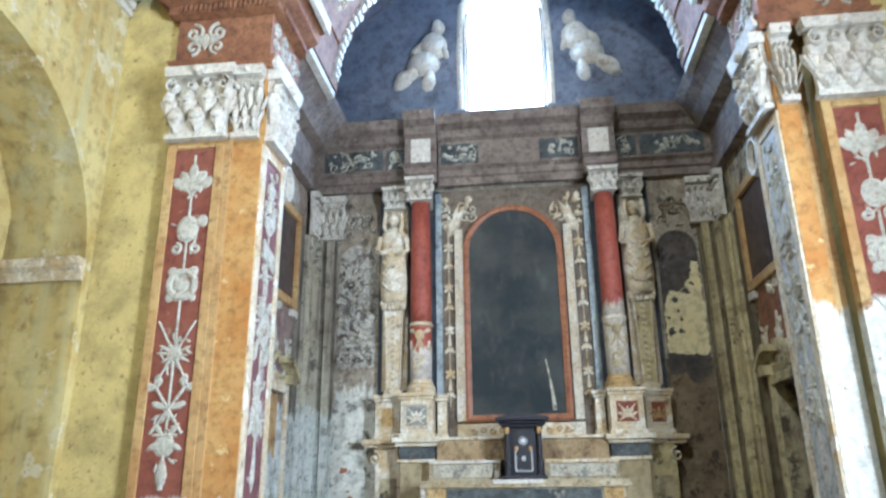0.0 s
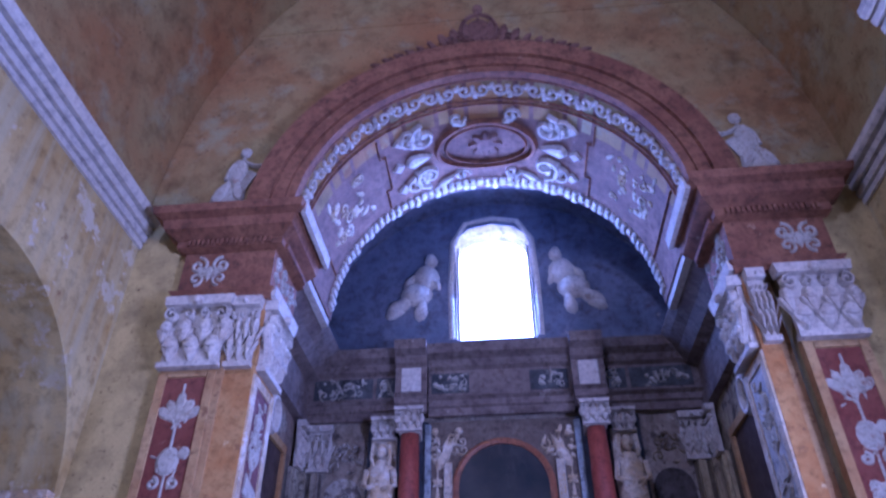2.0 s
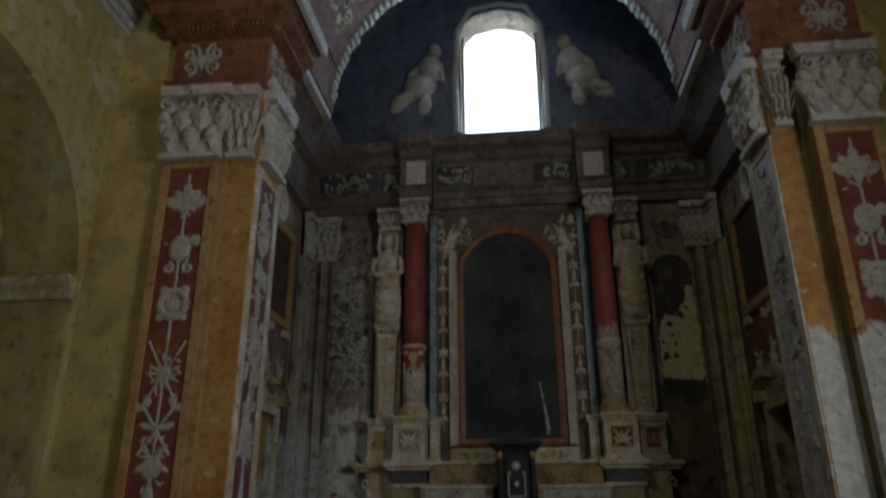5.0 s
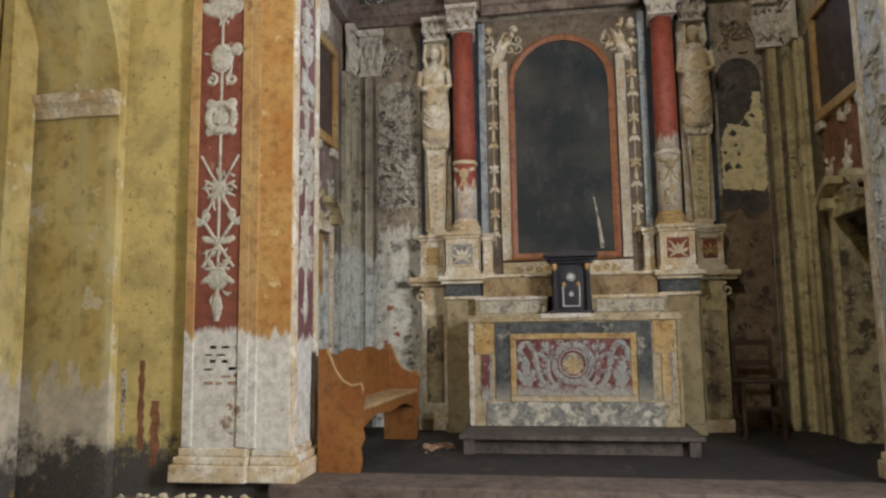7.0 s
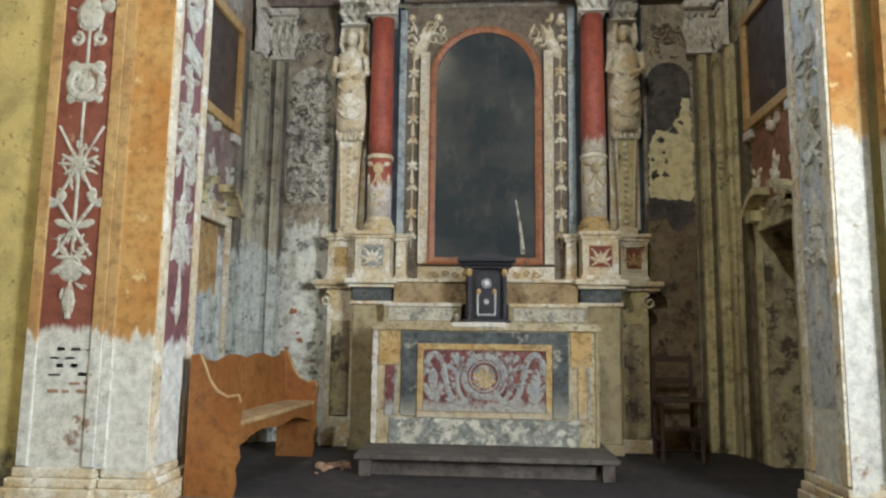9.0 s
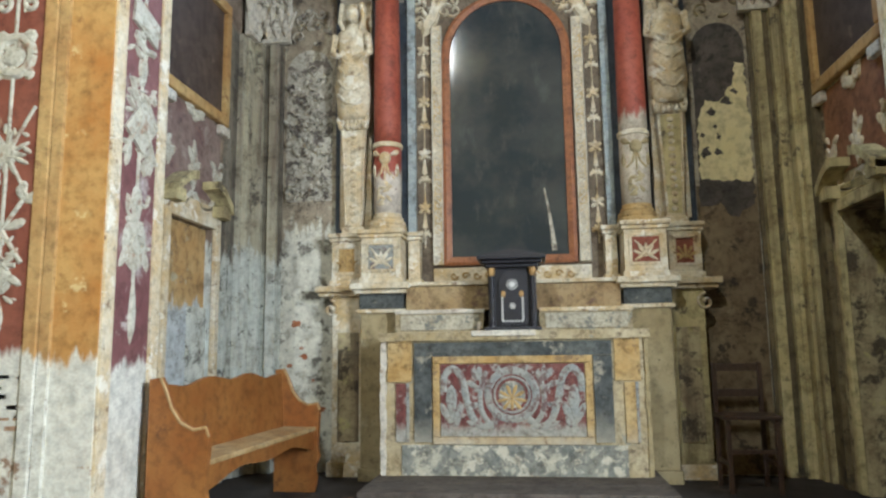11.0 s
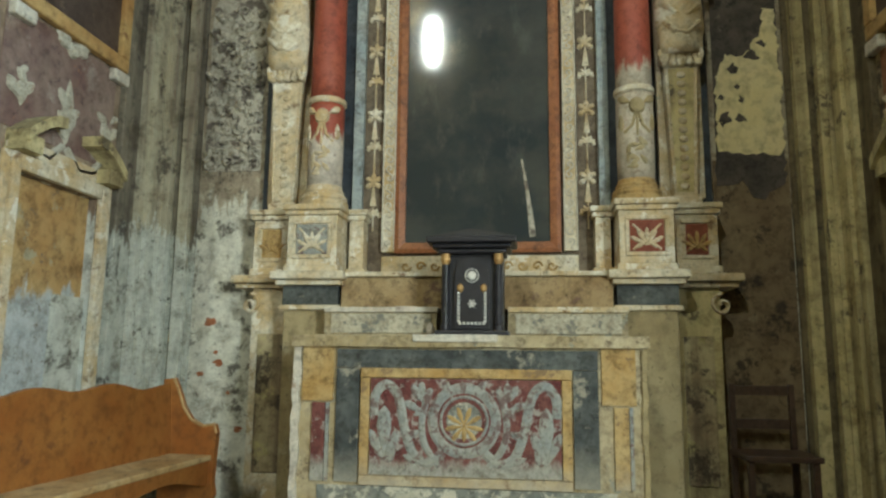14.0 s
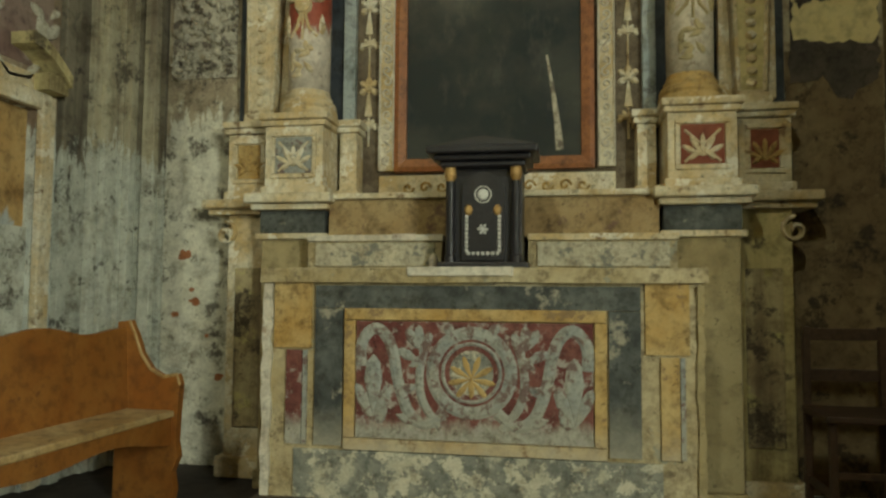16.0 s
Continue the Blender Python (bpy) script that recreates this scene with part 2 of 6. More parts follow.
WORNWOOD = aged("dusty_bench_seat", (0.36, 0.22, 0.08), (0.48, 0.35, 0.17), 3, (0.2, 0.11, 0.04), 0.3, rough=0.7, bump=0.2)
DARKWOOD = aged("dark_chair_wood", (0.05, 0.028, 0.018), (0.08, 0.045, 0.028), 5, rough=0.5)
BLACK = aged("black_lacquered_wood", (0.012, 0.012, 0.016), (0.022, 0.02, 0.026), 6, rough=0.4, bump=0.15, grime=0.25)
GILT = aged("dull_gilt", (0.5, 0.32, 0.12), (0.4, 0.24, 0.09), 9, (0.15, 0.08, 0.04), 0.4, rough=0.45, metal=0.4, grime=0.25)
PEARL = aged("mother_of_pearl_white", (0.7, 0.7, 0.66), (0.6, 0.6, 0.58), 9, rough=0.4, grime=0.25)
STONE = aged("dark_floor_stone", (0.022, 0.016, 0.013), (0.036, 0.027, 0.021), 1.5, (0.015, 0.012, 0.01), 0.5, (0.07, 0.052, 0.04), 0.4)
STEP = aged("worn_step_stone", (0.1, 0.075, 0.055), (0.16, 0.12, 0.09), 2, (0.1, 0.08, 0.06), 0.4)
PLATFORM = aged("grey_platform_wood", (0.07, 0.055, 0.045), (0.12, 0.1, 0.08), 3, (0.1, 0.08, 0.06), 0.3)
BRICK = aged("exposed_brick", (0.34, 0.19, 0.11), (0.42, 0.28, 0.17), 9, (0.5, 0.45, 0.36), 0.5)
CHIP = aged("rust_red_render", (0.3, 0.1, 0.04), (0.36, 0.15, 0.07), 9, rough=0.9)
CORNICE = aged("pale_grey_cornice", (0.62, 0.6, 0.5), (0.66, 0.63, 0.52), 2, (0.34, 0.27, 0.14), 0.2, grime=0.25)
DARKPIC = aged("blackened_wall_painting", (0.05, 0.035, 0.03), (0.1, 0.07, 0.055), 1.6, (0.2, 0.15, 0.11), 0.35, rough=0.45)
LUNETTE = aged("blue_grey_lunette_fresco", (0.11, 0.13, 0.17), (0.19, 0.2, 0.24), 1.5, (0.08, 0.07, 0.08), 0.4, (0.33, 0.3, 0.27), 0.36)


def canvas():
    m, nt, bsdf = material("dark_varnished_canvas")
    co = nt.nodes.new("ShaderNodeTexCoord").outputs["Object"]
    a = noise_node(nt, co, 1.6, 6, 0.6)
    b = noise_node(nt, co, 5, 7, 0.65, (1.0, 1.0, 0.5))
    col = mix(nt, ramp(nt, a, 0.4, 0.65), (0.025, 0.034, 0.042), (0.06, 0.066, 0.066))
    col = mix(nt, op(nt, "MULTIPLY", ramp(nt, b, 0.55, 0.75), 0.5), col, (0.12, 0.125, 0.12))
    nt.links.new(col, bsdf.inputs["Base Color"])
    bsdf.inputs["Roughness"].default_value = 0.06
    bsdf.inputs["Coat Weight"].default_value = 0.5
    bsdf.inputs["Coat Roughness"].default_value = 0.05
    return m


CANVAS = canvas()


def glowing(name, colour, strength):
    m, nt, bsdf = material(name)
    e = nt.nodes.new("ShaderNodeEmission")
    e.inputs[0].default_value, e.inputs[1].default_value = (*colour, 1), strength
    nt.links.new(e.outputs[0], nt.nodes["Material Output"].inputs[0])
    return m


SKYGLOW = glowing("bright_sky_outside", (0.86, 0.94, 1.0), 14)
GLASS, gnt, gb = material("old_window_glass")
gb.inputs["Transmission Weight"].default_value, gb.inputs["Roughness"].default_value, gb.inputs["IOR"].default_value = 1.0, 0.05, 1.1


# ---- mesh helpers ----
def part(name, bm, mat, parent=None, label="", smooth=False):
    me = bpy.data.meshes.new(name)
    bmesh.ops.recalc_face_normals(bm, faces=bm.faces)
    bm.to_mesh(me)
    bm.free()
    me.materials.append(mat)
    if smooth:
        me.shade_smooth()
    ob = new(name, me)
    ob.parent = parent
    if label:
        ob["label"] = label
    return ob


def thing(name, label, category, base=(0, 0, 0), kind="", group=""):
    """An empty that parents the parts of a thing; meshes stay in world metres."""
    ob = new(name)
    ob.empty_display_size = 0.1
    return tagged(ob, label, category, group, kind)


def box(bm, x0, x1, y0, y1, z0, z1, bevel=0.0):
    x0, x1, y0, y1, z0, z1 = min(x0, x1), max(x0, x1), min(y0, y1), max(y0, y1), min(z0, z1), max(z0, z1)
    m = Matrix.LocRotScale(((x0 + x1) / 2, (y0 + y1) / 2, (z0 + z1) / 2), None, (x1 - x0, y1 - y0, z1 - z0))
    made = bmesh.ops.create_cube(bm, size=1, matrix=m)
    if bevel:
        es = list({e for v in made["verts"] for e in v.link_edges})
        bmesh.ops.bevel(bm, geom=es, offset=bevel, segments=2, affect="EDGES", profile=0.5)
    return bm


def boxes(*rows, bevel=0.0):
    bm = bmesh.new()
    for r in rows:
        box(bm, *r, bevel=bevel)
    return bm


def prism(bm, points, put, d0, d1):
    """A closed outline of (u, v) points, extruded from depth d0 to d1 by put(u, v, d)."""
    a = [bm.verts.new(put(u, v, d0)) for u, v in points]
    b = [bm.verts.new(put(u, v, d1)) for u, v in points]
    bm.faces.new(a)
    bm.faces.new(b[::-1])
    n = len(points)
    for i in range(n):
        bm.faces.new((a[i], a[(i + 1) % n], b[(i + 1) % n], b[i]))
    return bm


def dome(bm, points, centre, put, d):
    """A low cushion over the outline: the edge on the ground, the middle raised to d."""
    c = bm.verts.new(put(centre[0], centre[1], d))
    n = len(points)
    edge = [bm.verts.new(put(u, v, 0)) for u, v in points]
    ring = [bm.verts.new(put(centre[0] + 0.72 * (u - centre[0]), centre[1] + 0.72 * (v - centre[1]), 0.8 * d)) for u, v in points]
    for i in range(n):
        j = (i + 1) % n
        bm.faces.new((edge[i], edge[j], ring[j], ring[i]))
        bm.faces.new((ring[i], ring[j], c))


def disc(bm, u, v, r, put, d, n=14, squash=1.0):
    dome(bm, [(u + r * math.cos(2 * math.pi * k / n), v + squash * r * math.sin(2 * math.pi * k / n)) for k in range(n)], (u, v), put, d)


def petal(bm, u, v, length, width, angle, put, d):
    ca, sa = math.cos(radians(angle)), math.sin(radians(angle))
    outline = [(0, 0), (0.25, 0.28), (0.6, 0.5), (0.88, 0.36), (1, 0), (0.88, -0.36), (0.6, -0.5), (0.25, -0.28)]
    pts = [(u + ca * a * length - sa * b * width, v + sa * a * length + ca * b * width) for a, b in outline]
    dome(bm, pts, (u + ca * 0.55 * length, v + sa * 0.55 * length), put, d)


def ribbon(bm, points, width, put, d, taper=False):
    """A raised band along a run of (u, v) points."""
    n = len(points)
    rows = []
    for i, (u, v) in enumerate(points):
        a, b = points[max(i - 1, 0)], points[min(i + 1, n - 1)]
        tu, tv = b[0] - a[0], b[1] - a[1]
        k = math.hypot(tu, tv) or 1
        w = width * (1 - 0.7 * i / (n - 1) if taper else 1) / 2
        nu, nv = -tv / k * w, tu / k * w
        rows.append([bm.verts.new(put(u + nu, v + nv, 0)), bm.verts.new(put(u + nu * 0.4, v + nv * 0.4, d)), bm.verts.new(put(u - nu * 0.4, v - nv * 0.4, d)), bm.verts.new(put(u - nu, v - nv, 0))])
    for p, q in zip(rows, rows[1:]):
        for k in range(3):
            bm.faces.new((p[k], p[k + 1], q[k + 1], q[k]))
    bm.faces.new(rows[0])
    bm.faces.new(rows[-1][::-1])


def spiral(u, v, r, turns, start, way=1, n=18, inner=0.15):
    out = []
    for i in range(n):
        f = i / (n - 1)
        rr = r * (1 - (1 - inner) * f)
        a = radians(start) + way * 2 * math.pi * turns * f
        out.append((u + rr * math.cos(a), v + rr * math.sin(a)))
    return out


def curve(points, rounds=3):
    """Corner-cut run of points, for flowing scrolls."""
    for _ in range(rounds):
        out = [points[0]]
        for (a, b), (c, d) in zip(points, points[1:]):
            out += [(0.75 * a + 0.25 * c, 0.75 * b + 0.25 * d), (0.25 * a + 0.75 * c, 0.25 * b + 0.75 * d)]
        points = out + [points[-1]]
    return points


def ring(bm, u, v, r, w, put, d, n=24, squash=1.0):
    ribbon(bm, [(u + r * math.cos(2 * math.pi * k / n), v + squash * r * math.sin(2 * math.pi * k / n)) for k in range(n + 1)], w, put, d)


def lathe(bm, profile, x, y, n=24):
    rows = [[bm.verts.new((x + r * math.cos(2 * math.pi * k / n), y + r * math.sin(2 * math.pi * k / n), z)) for k in range(n)] for r, z in profile]
    for a, b in zip(rows, rows[1:]):
        for k in range(n):
            bm.faces.new((a[k], a[(k + 1) % n], b[(k + 1) % n], b[k]))
    bm.faces.new(rows[0][::-1])
    bm.faces.new(rows[-1])
    return bm


def moulding(bm, profile, path):
    """A profile of (out, z) swept along a run of ((x, y), (nx, ny)) stations; closed at both ends."""
    rows = [[bm.verts.new((x + nx * o, y + ny * o, z)) for o, z in profile] for (x, y), (nx, ny) in path]
    n = len(profile)
    for a, b in zip(rows, rows[1:]):
        for k in range(n):
            bm.faces.new((a[k], a[(k + 1) % n], b[(k + 1) % n], b[k]))
    bm.faces.new(rows[0])
    bm.faces.new(rows[-1][::-1])


def on_y(y):
    """u is x, v is z, raised towards the nave."""
    return lambda u, v, d: (u, y - d, v)


def on_x(x, s):
    """u is y, v is z, raised along s in x."""
    return lambda u, v, d: (u * 0 + x + s * d, u, v)


def rough_up(bm, amount, scale=4.0):
    for v in bm.verts:
        v.co += amount * noise.noise_vector(v.co * scale)


# ---- large structure ----
def slab(name, mat, *rows, label="", category=""):
    ob = part(name, boxes(*rows), mat)
    return tagged(ob, label, category, kind="structure")


slab("floor_nave", STONE, (-6, 6, -7.2, 5.62, -0.2, 0.0), label="dark worn stone floor of the nave", category="floor")
floor = thing("floor_chapel", "dark stone floor of the raised chapel", "floor", kind="structure")
part("floor_bed", boxes((-4.6, 4.6, 5.64, 9.3, -0.2, 0.19)), STONE, floor)
part("step_edge", boxes((-2.3, 2.3, 5.44, 5.95, -0.1, 0.2), bevel=0.015), STEP, floor, "worn pale stone step edge")
part("lower_step", boxes((-3.5, 3.5, 5.2, 5.44, -0.1, 0.1), bevel=0.015), STEP, floor)

SPRING, R = 6.1, 2.1              # height of the springing, radius of the vault
VX = 3.65                         # half width of the nave


def arch_points(r, n=32, cz=SPRING, cx=0.0):
    return [(cx + r * math.cos(math.pi * k / n), cz + r * math.sin(math.pi * k / n)) for k in range(n + 1)]


def front_wall():
    bm = bmesh.new()
    put = lambda u, v, d: (u, 5.56 + d, v)
    pts = arch_points(R, 32)
    half_r = [(2.3, -0.1), (5.0, -0.1), (5.0, 11.5), (0, 11.5)] + pts[16::-1][:] + [(2.3, SPRING)]
    half_l = [(-u, v) for u, v in half_r][::-1]
    half_r = [(2.66 if u == 2.3 and v < 5.2 else u, v) for u, v in half_r]
    half_r[-1:] = [(2.3, SPRING), (2.3, 5.2), (2.66, 5.2)]
    for h in (half_r, half_l):
        prism(bm, h, put, 0.0, 0.7)
    return tagged(part("wall_chapel_front", bm, FRONT), "stained ochre plaster wall over the chapel arch", "wall", kind="structure")


front_wall()

# chapel shell
slab("wall_left_chapel", FRESCO_L, (-3.0, -2.65, 6.26, 7.05, 0.19, 6.1), (-3.0, -2.65, 7.85, 8.65, 0.19, 6.1), (-3.0, -2.65, 7.05, 7.85, 2.42, 6.1), (-3.0, -2.75, 7.05, 7.85, 0.19, 2.42),
     label="damp stained frescoed side wall with white salt bloom below", category="wall")
bm = bmesh.new()
prism(bm, [(6.26, 0.19), (7.02, 0.19), (7.02, 2.37), (7.78, 2.37), (7.78, 0.19), (8.65, 0.19), (8.65, 6.1), (6.26, 6.1)], lambda u, v, d: (2.65 + d, u, v), 0, 0.35)
tagged(part("wall_right_chapel", bm, FRESCO_R), "dark stained frescoed side wall", "wall", kind="structure")
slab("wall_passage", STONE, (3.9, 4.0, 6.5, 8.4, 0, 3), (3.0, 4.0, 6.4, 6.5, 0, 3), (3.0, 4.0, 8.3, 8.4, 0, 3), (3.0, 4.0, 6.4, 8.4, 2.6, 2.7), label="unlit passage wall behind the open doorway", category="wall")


def back_wall():
    """The back wall, with the arched window's opening in its lunette."""
    bm = bmesh.new()
    put = lambda u, v, d: (u, 8.65 + d, v)
    wl = [(0.56, 6.3), (0.56, 7.95), (0.5, 8.12), (0.36, 8.26), (0, 8.34)]
    half = [(0, 0.19), (3.0, 0.19), (3.0, 9.2), (0, 9.2)] + wl[::-1] + [(0, 6.3)]
    prism(bm, half, put, 0, 0.45)
    prism(bm, [(-u, v) for u, v in half][::-1], put, 0, 0.45)
    return tagged(part("wall_back_chapel", bm, FRESCO_B), "mould spotted frescoed back wall of the chapel", "wall", kind="structure")


back_wall()


def shell_vault(name, r, y0, y1, mat, label, cz=SPRING, t=0.12, n=40, rise=1.0):
    bm = bmesh.new()
    rows = []
    for u, v in arch_points(r, n, cz):
        v = cz + rise * (v - cz)
        k = (r + t) / r
        rows.append([bm.verts.new((u, y0, v)), bm.verts.new((u, y1, v)), bm.verts.new((u * k, y1, cz + (v - cz) * k)), bm.verts.new((u * k, y0, cz + (v - cz) * k))])
    for a, b in zip(rows, rows[1:]):
        for k in range(4):
            bm.faces.new((a[k], a[(k + 1) % 4], b[(k + 1) % 4], b[k]))
    bm.faces.new(rows[0])
    bm.faces.new(rows[-1])
    return tagged(part(name, bm, mat, smooth=False), label, "ceiling", kind="structure")


shell_vault("ceiling_chapel", R, 5.575, 7.6, PINK, "pinkish brown stuccoed barrel vault of the chapel")
shell_vault("ceiling_lunette", 2.66, 7.6, 8.645, LUNETTE, "blue grey frescoed vault before the lunette window")
bm = bmesh.new()
pts = arch_points(R + 0.01, 32)
outer = arch_points(2.7, 32)
prism(bm, pts + outer[::-1], lambda u, v, d: (u, 7.5 + d, v), 0.0, 0.1)
tagged(part("wall_vault_end", bm, LUNETTE), "shadowed edge wall between the two vaults", "wall", kind="structure")
shell_vault("ceiling_nave", VX, -7.0, 5.55, VAULT, "stained ochre plaster barrel vault of the nave", cz=6.2, t=0.3, rise=1.42)
slab("roof_cover", VAULT, (-5, 5, 5.55, 9.3, 9.3, 9.5), (-3.2, -2.66, 6.26, 9.1, 6.1, 9.4), (2.66, 3.2, 6.26, 9.1, 6.1, 9.4), label="plain masonry closing the chapel roof", category="roof")


def lunette_skin():
    bm = bmesh.new()
    o = arch_points(2.64, 32, 6.1)[:17]
    half = [(0.56, 6.3), (0.56, 6.12)] + o + [(0, 8.34), (0.36, 8.26), (0.5, 8.12), (0.56, 7.95)]
    put = lambda u, v, d: (u, 8.645 + d, v)
    prism(bm, half, put, -0.02, 0.0)
    prism(bm, [(-u, v) for u, v in half][::-1], put, -0.02, 0.0)
    box(bm, -0.56, 0.56, 8.625, 8.645, 6.12, 6.3)
    return tagged(part("wall_lunette", bm, LUNETTE), "blue grey frescoed lunette round the window", "wall", kind="structure")


lunette_skin()

# nave walls
def nave_side(s, name):
    """A side wall with one round-headed recess; s is -1 for one side and 1 for the other."""
    bm = bmesh.new()
    put = lambda u, v, d: (s * (VX + d), u, v)
    c, r, sp = (3.85, 1.62, 3.2) if s < 0 else (4.3, 1.1, 3.1)
    ar = [(c + r * math.cos(math.pi * k / 24), sp + r * math.sin(math.pi * k / 24)) for k in range(25)]
    prism(bm, [(5.56, -0.1), (5.56, 6.2), (c, 6.2)] + ar[12::-1] + [(c + r, -0.1)], put, 0, 0.85)
    if s < 0:
        prism(bm, [(c, 6.2), (-7.0, 6.2), (-7.0, -0.1), (c - r, -0.1)] + ar[24:11:-1], put, 0, 0.85)
    else:
        prism(bm, [(c, 6.2), (2.5, 6.2), (2.5, -0.1), (c - r, -0.1)] + ar[24:11:-1], put, 0, 0.85)
        box(bm, VX, VX + 0.85, 1.3, 2.5, -0.1, 1.3)
        box(bm, VX, VX + 0.85, 1.3, 2.5, 3.9, 6.2)
        box(bm, VX, VX + 0.85, -7.0, 1.3, -0.1, 6.2)
    box(bm, s * (VX + 0.85), s * (VX + 1.0), 1.6 if s < 0 else 3.0, 5.7, -0.1, 5.2)
    return tagged(part(name, bm, OCHRE), "yellow ochre plaster wall with a round-headed recess", "wall", kind="structure")


nave_side(-1, "wall_left_nave")
nave_side(1, "wall_right_nave")
slab("wall_back_nave", OCHRE, (-1.2, 4.6, -3.7, -3.5, -0.1, 12), (-4.6, -3.4, -3.7, -3.5, -0.1, 12), (-3.4, -1.2, -3.7, -3.5, -0.1, 9.0), (-3.4, -2.25, -3.7, -3.5, 9.0, 10.1), (-2.05, -1.2, -3.7, -3.5, 9.0, 10.1), (-3.4, -1.2, -3.7, -3.5, 10.1, 12), label="plain plaster end wall of the nave with a slit window", category="wall")
bg = thing("backdrop", "bright overcast sky outside the openings", "sky", kind="structure")
part("sky_panel", boxes((-1.6, 1.6, 9.9, 9.95, 5.4, 9.6)), SKYGLOW, bg)
part("sky_panel", boxes((-3.4, -0.9, -4.5, -4.45, 8.0, 11.4)), SKYGLOW, bg)


def cornice_run(name, s, y0, y1, shift):
    bm = bmesh.new()
    prof = [(-0.02, 5.86), (0.03, 5.86), (0.035, 5.915), (-0.01, 5.92), (-0.01, 5.94), (0.05, 5.945), (0.06, 6.01), (0.0, 6.015), (0.0, 6.04), (0.08, 6.045), (0.1, 6.1), (0.03, 6.105), (0.03, 6.13), (0.13, 6.135), (0.155, 6.17), (0.155, 6.24), (-0.02, 6.25)]
    moulding(bm, prof, [((s * (VX - shift), y0), (-s, 0)), ((s * (VX - shift), y1), (-s, 0))])
    return tagged(part(name, bm, CORNICE), "pale grey moulded plaster cornice along the nave wall", "cornice", kind="structure", group="nave cornice")


for s in (-1, 1):
    near = 2.08 if s < 0 else 3.6
    cornice_run("cornice", s, near, 5.56, 0.0)
    cornice_run("cornice", s, near - 1.0, near, 0.53)
    cornice_run("cornice", s, -3.5, near - 1.0, 0.0)
    slab("nave_pier", OCHRE, (s * (VX - (0.53 if s < 0 else 0.28)), s * (VX + 0.02), near - 0.98, near - 0.02, -0.1, 5.87), label="yellow ochre plaster wall pier under the vault", category="pier")


def impost(s):
    """Broken ledge where the recess's arch springs."""
    bm = bmesh.new()
    prof = [(0, 3.12), (0.03, 3.12), (0.05, 3.2), (0.1, 3.24), (0.12, 3.31), (0, 3.31)]
    moulding(bm, prof, [((s * (VX - 0.03), 5.44), (0, -1)), ((s * 4.0, 5.44), (0, -1)), ((s * 4.3, 5.44), (0, -1)), ((s * 4.5, 5.44), (0, -1))])
    rough_up(bm, 0.02, 6)
    return tagged(part("impost_ledge", bm, CREAM), "chipped cream plaster ledge in the wall recess", "ledge", kind="structure")


for s in (-1, 1):
    impost(s)
slab("recess_post", OCHRE, (-4.46, -4.36, 5.1, 5.38, -0.05, 4.6), label="ochre plaster nib beside a dark slit", category="wall")


